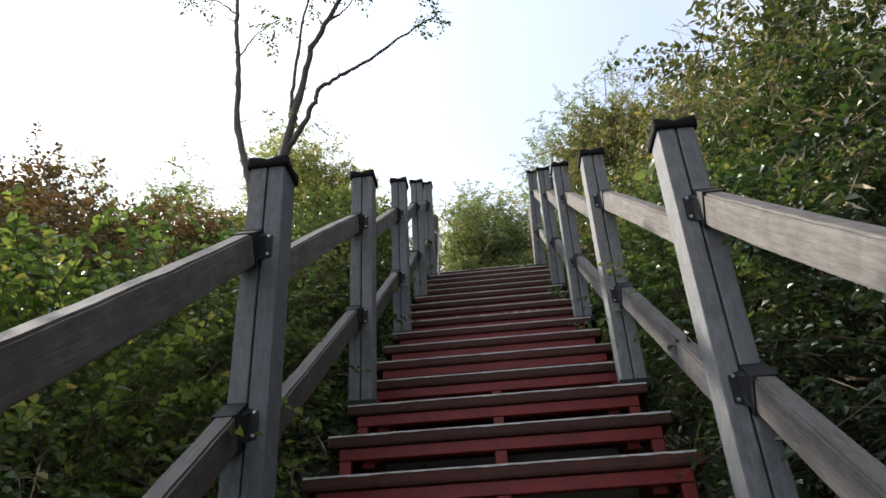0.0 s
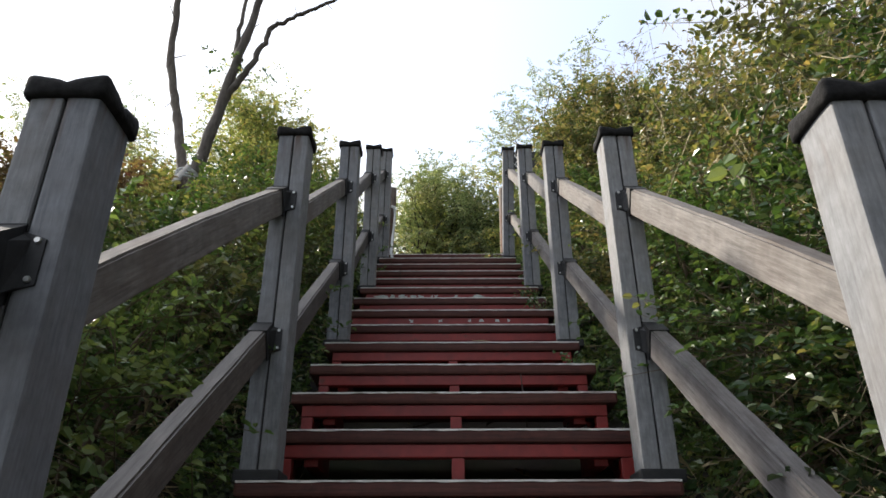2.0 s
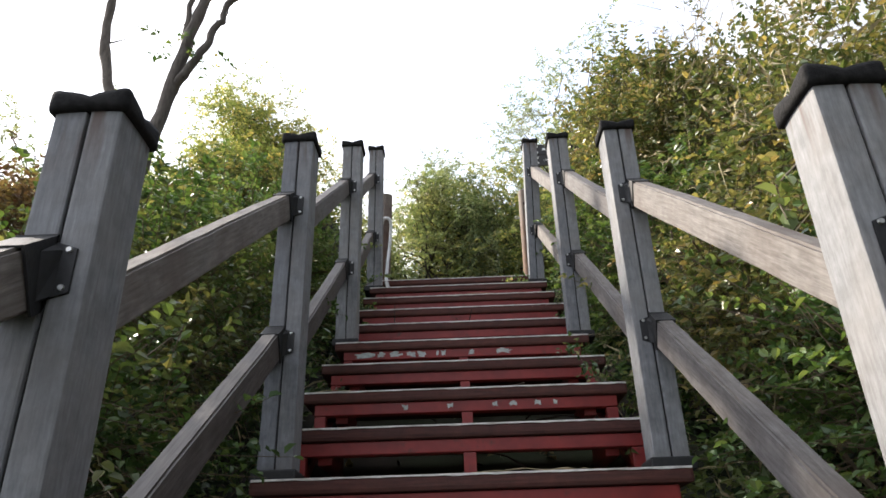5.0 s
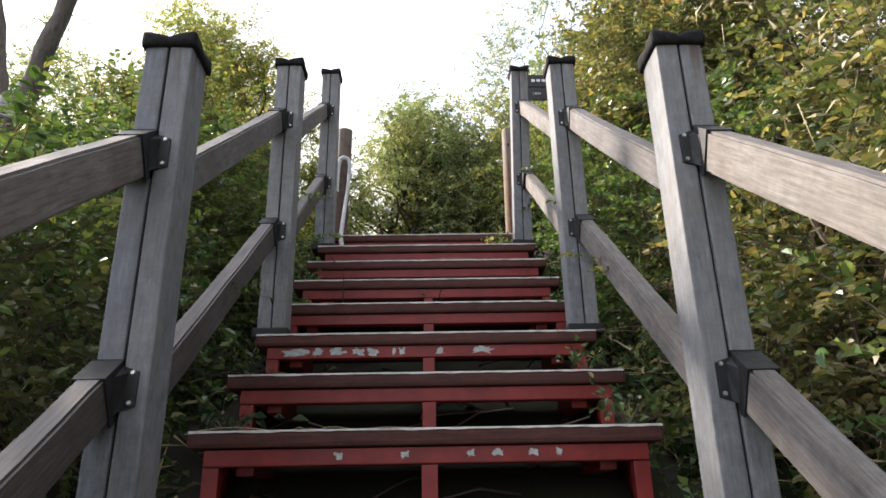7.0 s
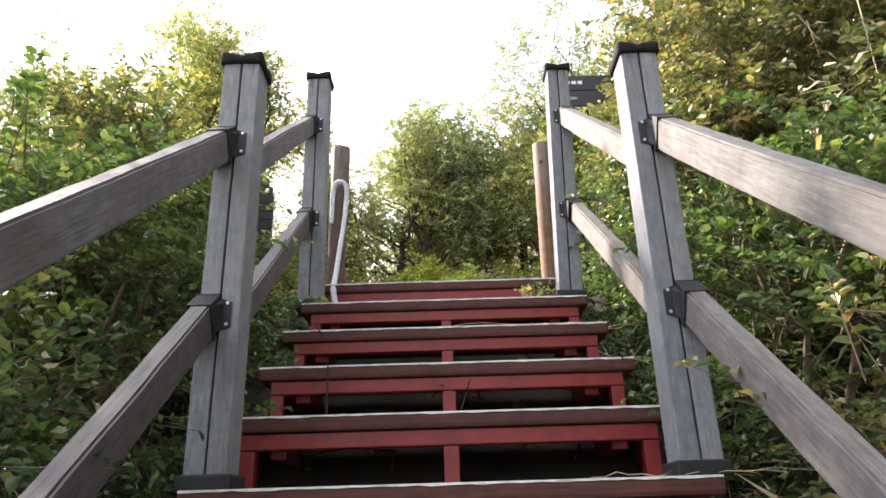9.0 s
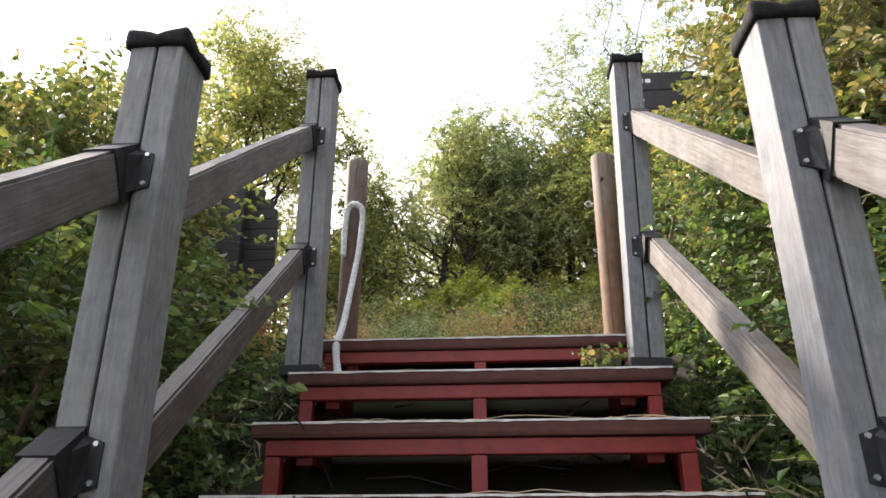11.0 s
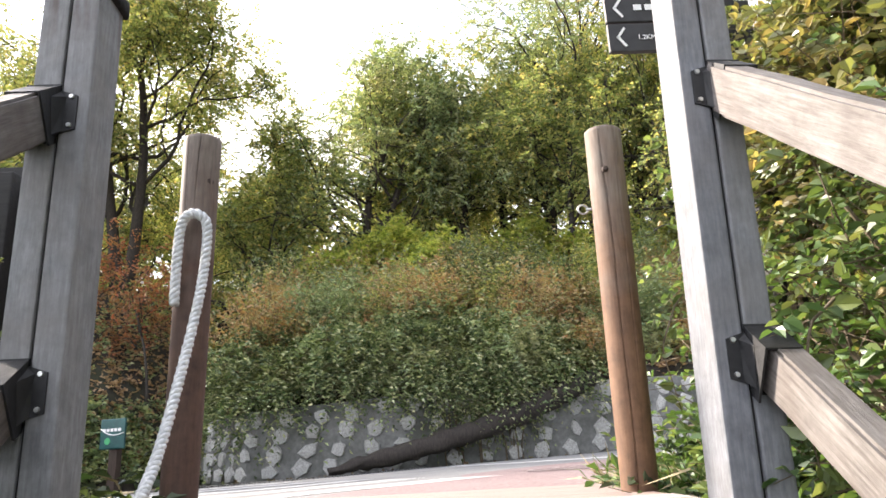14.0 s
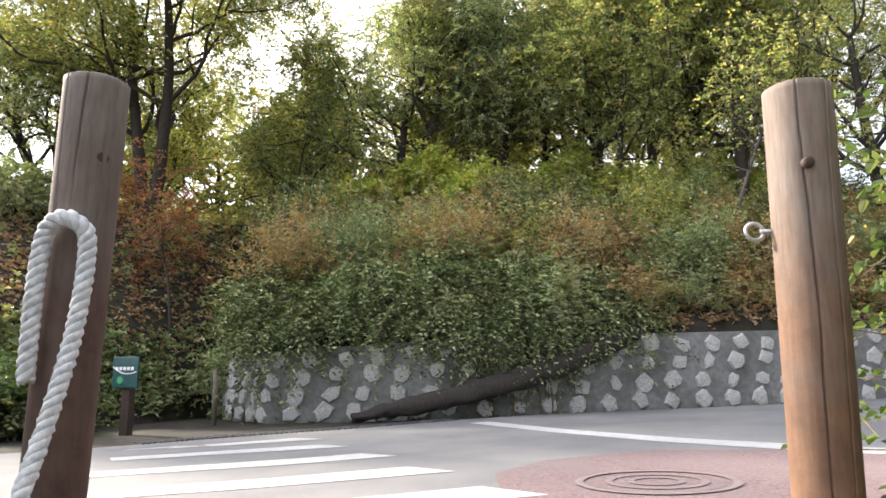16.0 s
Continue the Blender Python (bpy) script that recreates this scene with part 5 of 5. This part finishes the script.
# ---- thin forked tree beside the stairs ----
def bare_tree():
    th = empty("forked_tree", pose(-2.09, -0.40, -0.45), label="thin grey forked tree with sparse leaves", category="tree")
    o = np.array((-2.15, -0.45, -0.45))
    limbs = [("trunk", [(-2.19, -0.45, -0.5), (-2.17, -0.45, 0.0), (-2.14, -0.46, 0.42)], 0.066, 0.056),
             ("limb", [(-2.18, -0.46, 0.35), (-2.30, -0.44, 0.8), (-2.42, -0.42, 1.25), (-2.54, -0.45, 1.75), (-2.57, -0.45, 2.3), (-2.65, -0.45, 2.95), (-2.72, -0.43, 3.6), (-2.86, -0.4, 4.6)], 0.046, 0.018),
             ("limb", [(-2.15, -0.46, 0.35), (-2.06, -0.46, 0.9), (-1.97, -0.45, 1.53), (-1.88, -0.44, 2.1), (-1.78, -0.45, 2.72), (-1.48, -0.46, 3.4), (-1.25, -0.4, 4.2)], 0.056, 0.018),
             ("bough", [(-1.99, -0.45, 1.3), (-1.84, -0.48, 1.55), (-1.73, -0.46, 1.9), (-1.66, -0.45, 2.13), (-1.4, -0.44, 2.3), (-1.08, -0.45, 2.49), (-0.7, -0.45, 2.8), (-0.36, -0.42, 3.05)], 0.032, 0.008),
             ("bough", [(-1.96, -0.45, 1.6), (-1.97, -0.42, 2.2), (-1.92, -0.45, 2.9), (-1.8, -0.5, 3.9)], 0.025, 0.009),
             ("bough", [(-2.62, -0.45, 2.7), (-2.45, -0.4, 3.1), (-2.2, -0.35, 3.35)], 0.010, 0.004),
             ("bough", [(-2.70, -0.43, 3.4), (-2.95, -0.4, 3.7), (-3.2, -0.4, 3.75)], 0.012, 0.004),
             ("bough", [(-1.62, -0.45, 3.1), (-1.4, -0.5, 3.2), (-1.1, -0.5, 3.7)], 0.012, 0.004)]
    rng = np.random.RandomState(77)
    lv = Soup()
    for name, path, r0, r1 in limbs:
        fine = []
        q = [np.array(p) for p in path]
        for i in range(len(q) - 1):
            for s in np.linspace(0, 1, 6, endpoint=False):
                fine.append(q[i] + (q[i + 1] - q[i]) * s + rng.normal(0, 0.006, 3))
        fine.append(q[-1])
        thick = np.linspace(r0, r1, len(fine)) * rng.uniform(0.93, 1.07, len(fine))
        thick[3::7] *= 1.16
        v, f = tube_data([p - o for p in fine], thick, 9)
        place(new(name, mesh_of(name, v, f, M_BARK, True)), th)
        if name != "trunk":
            # short dead spurs
            for k in range(3, len(fine) - 1, 5):
                d = unit(rng.normal(0, 1, 3) + np.array([0, 0, 0.5]))
                q0 = fine[k] - o
                v, f = tube_data([q0, q0 + d * 0.05, q0 + d * rng.uniform(0.08, 0.16) + np.array([0, 0, 0.02])], [r1 * 0.5, r1 * 0.35, r1 * 0.15], 5)
                place(new("twig", mesh_of("twig", v, f, M_BARK, True)), th)
        if name == "bough":
            for at, n in ((fine[-1], 10), (fine[-4], 5)):
                b = np.repeat([at - o], n, 0) + rng.normal(0, 0.09, (n, 3))
                sprays(lv, lv, b, unit(rng.normal(0, 1, (n, 3)) + np.array([0.3, 0, -0.2])), 0.22, 7, 0.06, 0.28, rng, 0.4)
    for at, n in (((-2.86, -0.4, 4.5), 14), ((-1.25, -0.4, 4.2), 14), ((-1.86, -0.44, 1.75), 5), ((-1.95, -0.44, 1.62), 3)):
        b = np.repeat([np.array(at) - o], n, 0) + rng.normal(0, 0.1, (n, 3))
        sprays(lv, lv, b, unit(rng.normal(0, 1, (n, 3))), 0.2, 7, 0.055, 0.28, rng, 0.4)
    place(new("foliage", lv.mesh("foliage", L_BANK)), th)


bare_tree()
for a, b, m in (((-2.08, -0.53, 0.52), (-2.44, -0.75, -0.40), M_STAKE), ((-2.06, -0.42, 0.62), (-2.72, -0.30, -0.30), M_DKWOOD)):
    v, f = tube_data([a, [(p + q) / 2 for p, q in zip(a, b)], b], [0.024, 0.027, 0.028], 9)
    tagged(new("support_stake", mesh_of("support_stake", v, f, m, True)), "pale timber stake propping the thin forked tree" if m is M_STAKE else "dark timber stake propping the thin forked tree", "stake", "tree stakes")
lash = Soup()
for k in range(4):
    ring = [(-2.11 + 0.085 * math.cos(q), -0.47 + 0.085 * math.sin(q), 0.43 + 0.016 * k + 0.012 * math.sin(q + k)) for q in np.linspace(0, 6.283, 20)]
    v, f = tube_data(ring, [0.008] * 20, 5, False)
    lash.add(v, f)
tagged(new("tree_lashing", lash.mesh("tree_lashing", M_ROPE, True)), "grey cord lashing the stakes to the forked tree", "cord")



# ---- small things ----
def grating():
    """Iron drain grating let into the road's far edge."""
    th = empty("drain_grate", label="long iron drain grating along the road edge", category="drain")
    line = [(-2.76, 5.90), (-2.2, 6.50), (-1.49, 7.12), (-0.64, 7.82), (0.02, 8.30)]
    ts = np.linspace(0, 1, 5)
    for i in range(66):
        s = i / 65
        x, y = np.interp(s, ts, [q[0] for q in line]), np.interp(s, ts, [q[1] for q in line])
        bm = bmesh.new()
        box(bm, -0.011, 0.011, -0.11, 0.11, 0.0, 0.012)
        ob = part("bar", bm, M_GRATE, th)
        ob.matrix_basis = pose(float(x), float(y), float(road_height(x)) + 0.002, 0, 0, 44)


grating()


def manhole():
    x, y = 0.98, 2.9
    th = empty("manhole_cover", pose(x, y, float(road_height(x)) + 0.003, 0, -1.89, 0), label="worn round manhole cover in the red asphalt", category="manhole cover")
    bm = bmesh.new()
    bmesh.ops.create_circle(bm, cap_ends=True, segments=40, radius=0.31)
    part("plate", bm, M_PINK, th)
    for r0, r1 in ((0.335, 0.375), (0.20, 0.235), (0.10, 0.13)):
        v = [(q * math.cos(2 * math.pi * i / 40), q * math.sin(2 * math.pi * i / 40), 0.004) for i in range(40) for q in (r0, r1)]
        f = [(2 * i, 2 * i + 1, 2 * ((i + 1) % 40) + 1, 2 * ((i + 1) % 40)) for i in range(40)]
        place(new("ring", mesh_of("ring", v, f, M_COVER)), th)


manhole()
strip("road_arrow", [(-2.62, 5.28), (-2.30, 5.44), (-2.28, 5.36), (-2.05, 5.52)], [(-2.60, 5.34), (-2.36, 5.52), (-2.32, 5.60), (-2.02, 5.55)], M_LINE, 0.003, "small worn white arrow on the asphalt", "road marking", n=12)

v, f = tube_data([(-3.05, 8.75, -0.2), (-3.05, 8.76, 0.2), (-3.06, 8.76, 0.58)], [0.035, 0.034, 0.032], 10)
tagged(new("timber_stake", mesh_of("timber_stake", v, f, M_BARK, True)), "short grey timber stake at the corner of the wall", "stake")


def flake(parent, x, z, w, h, seed):
    """A patch of bare primer where the red paint has come off."""
    rr = random.Random(seed)
    bm = bmesh.new()
    ring = []
    for i in range(22):
        a = 2 * math.pi * i / 22
        q = rr.uniform(0.55, 1.25)
        c, d = math.cos(a), math.sin(a)
        ring.append(bm.verts.new((x + w * q * math.copysign(abs(c) ** 0.7, c), 0.0105, z + h * min(1.0, q * abs(d) ** 0.6) * math.copysign(1, d) + 0.25 * h * math.sin(3 * c + seed))))
    bm.faces.new(ring)
    ext = bmesh.ops.extrude_face_region(bm, geom=bm.faces[:])
    for e in ext["geom"]:
        if isinstance(e, bmesh.types.BMVert):
            e.co.y += 0.0014
    part("paint_flake", bm, M_PEEL, parent, "bare grey patch in the red paint")


for i, (x, w) in enumerate([(-0.415, 0.040), (-0.345, 0.016), (-0.285, 0.026), (-0.215, 0.020), (-0.172, 0.022), (-0.08, 0.010), (-0.105, 0.005), (0.04, 0.014), (0.175, 0.034)]):
    flake(steps[5], x, -0.057, w, 0.012, i)
for i, (x, w) in enumerate([(-0.2, 0.010), (-0.05, 0.012), (0.10, 0.009), (0.16, 0.012), (0.24, 0.012), (0.30, 0.007)]):
    flake(steps[7], x, -0.056, w, 0.008, 30 + i)

# weeds and straw on the steps
WEEDS = [(0.37, -0.15, -0.18, 0.08, L_TREE), (0.41, -0.16, -0.18, 0.07, L_FRESH), (0.45, -1.56, -1.08, 0.07, L_BANK), (0.47, -1.86, -1.26, 0.09, L_BANK), (-0.50, -0.70, -0.54, 0.08, L_BANK), (0.47, -2.60, -1.80, 0.07, L_BANK), (-0.50, -1.75, -1.26, 0.07, L_DARK)]


def step_weed(x, y, z, r, mat, seed):
    """A rosette of small leaves on short stalks."""
    rng = np.random.RandomState(seed)
    th = empty("step_weed", pose(x, y, z), label="small leafy weed growing at the end of a step", category="weed", group="weeds on the steps")
    lv, st = Soup(), Soup()
    for i in range(16):
        a = rng.uniform(0, 6.28)
        d = np.array([math.cos(a), math.sin(a) * 0.7, rng.uniform(0.5, 1.4)]) * r * rng.uniform(0.4, 0.9)
        path = [d * s + np.array([0, 0, 0.15 * r * math.sin(s * 3.1)]) for s in np.linspace(0, 1, 4)]
        v, f = tube_data(path, [0.0011, 0.001, 0.0008, 0.0006], 4)
        st.add(v, f)
        leaf_quads(lv, np.repeat([d], 3, 0) + rng.normal(0, 0.008, (3, 3)), unit(rng.normal(0, 1, (3, 3)) + np.array([0, -0.2, 0.3])), 0.022, 0.36, rng, 0.4, rounded=True)
    place(new("foliage", lv.mesh("foliage", mat)), th)
    tagged(place(new("stalk_tuft", st.mesh("stalk_tuft", M_TWIG)), th), kind="stuff")


for i, (x, y, z, r, m) in enumerate(WEEDS):
    step_weed(x, y, z, r, m, 500 + i)


def straw(name, x, y, z, n, spread, seed):
    rng = np.random.RandomState(seed)
    s = Soup()
    for i in range(n):
        a = rng.uniform(-0.5, 0.5) + (math.pi if rng.rand() < 0.5 else 0)
        L = rng.uniform(0.08, 0.28)
        p = np.array([x + rng.normal(0, spread), y + rng.uniform(-0.05, 0.05), z + 0.004])
        d = np.array([math.cos(a), math.sin(a) * 0.5, 0])
        path = [p + d * L * t + np.array([0, 0.02 * math.sin(t * 3 + i), 0.006 * math.sin(t * 3.1) * rng.uniform(0, 2)]) for t in np.linspace(0, 1, 6)]
        vv, ff = tube_data(path, [0.0009] * 6, 4, False)
        s.add(vv, ff)
    tagged(new(name, s.mesh(name, M_STRAW)), "dry grass stalks lying on a step", "straw", kind="stuff")


for i, (x, k) in enumerate([(-0.38, 1), (-0.40, 2), (0.40, 2), (0.45, 3), (-0.1, 2), (0.42, 6), (-0.42, 4), (0.40, 9), (-0.30, 7), (0.45, 5)]):
    straw("loose_straw", x, -k * T + 0.08, -k * R, 6, 0.10, 600 + i)

# twigs and dead wood in the dark under the steps
rng0 = np.random.RandomState(9)
for k in range(1, 12):
    s = Soup()
    for i in range(6):
        p = np.array([rng0.uniform(-0.4, 0.4), -k * T + rng0.uniform(0.12, 0.3), 0.0])
        p[2] = float(land_height(p[0], p[1])) + 0.03
        d = unit(rng0.normal(0, 1, 3) * np.array([1, 0.4, 0.35]))
        vv, ff = tube_data([p, p + d * 0.12 + [0, 0, 0.02], p + d * 0.25], [0.004, 0.003, 0.002], 5)
        s.add(vv, ff)
    tagged(new("dead_twigs", s.mesh("dead_twigs", M_DKWOOD)), "dead twigs on the soil under the stairs", "twigs", kind="stuff")


def vine(path, n, seed, mat, label):
    """A trailing shoot with a few leaves."""
    rng = np.random.RandomState(seed)
    q = np.array(path, float)
    th = empty("trailing_vine", pose(*q[0]), label=label, category="vine", group="trailing vines")
    t = np.linspace(0, 1, 14)
    pts = np.stack([np.interp(t, np.linspace(0, 1, len(q)), q[:, k]) for k in range(3)], 1) - q[0]
    vv, ff = tube_data(list(pts), np.linspace(0.003, 0.0012, 14), 5)
    place(new("stem", mesh_of("stem", vv, ff, M_TWIG, True)), th)
    lv = Soup()
    at = pts[rng.randint(1, 14, n)] + rng.normal(0, 0.006, (n, 3))
    leaf_quads(lv, at, unit(rng.normal(0, 1, (n, 3)) + np.array([0, -0.4, -0.4])), 0.04, 0.36, rng, 0.4, rounded=True)
    place(new("foliage", lv.mesh("foliage", mat)), th)


vine([(0.72, -0.12, 0.30), (0.60, -0.24, 0.24), (0.55, -0.27, 0.12), (0.56, -0.27, 0.02)], 16, 1, L_FRESH, "green shoot trailing over the post")
vine([(0.80, 0.40, 0.50), (0.66, 0.42, 0.42), (0.60, 0.40, 0.30), (0.62, 0.38, 0.15)], 14, 2, L_FRESH, "green shoot beside the round post")
vine([(0.75, -2.9, -1.05), (0.62, -3.0, -1.18), (0.58, -3.1, -1.3)], 12, 3, L_FRESH, "green shoot trailing over the rail")
vine([(0.72, -3.9, -1.75), (0.60, -3.95, -1.72), (0.56, -4.1, -1.85)], 14, 4, L_FRESH, "green shoot trailing over the rail")
vine([(-0.70, -3.3, -1.85), (-0.60, -3.42, -1.80), (-0.52, -3.43, -1.82)], 8, 5, L_DARK, "dead shoot wound round the post")
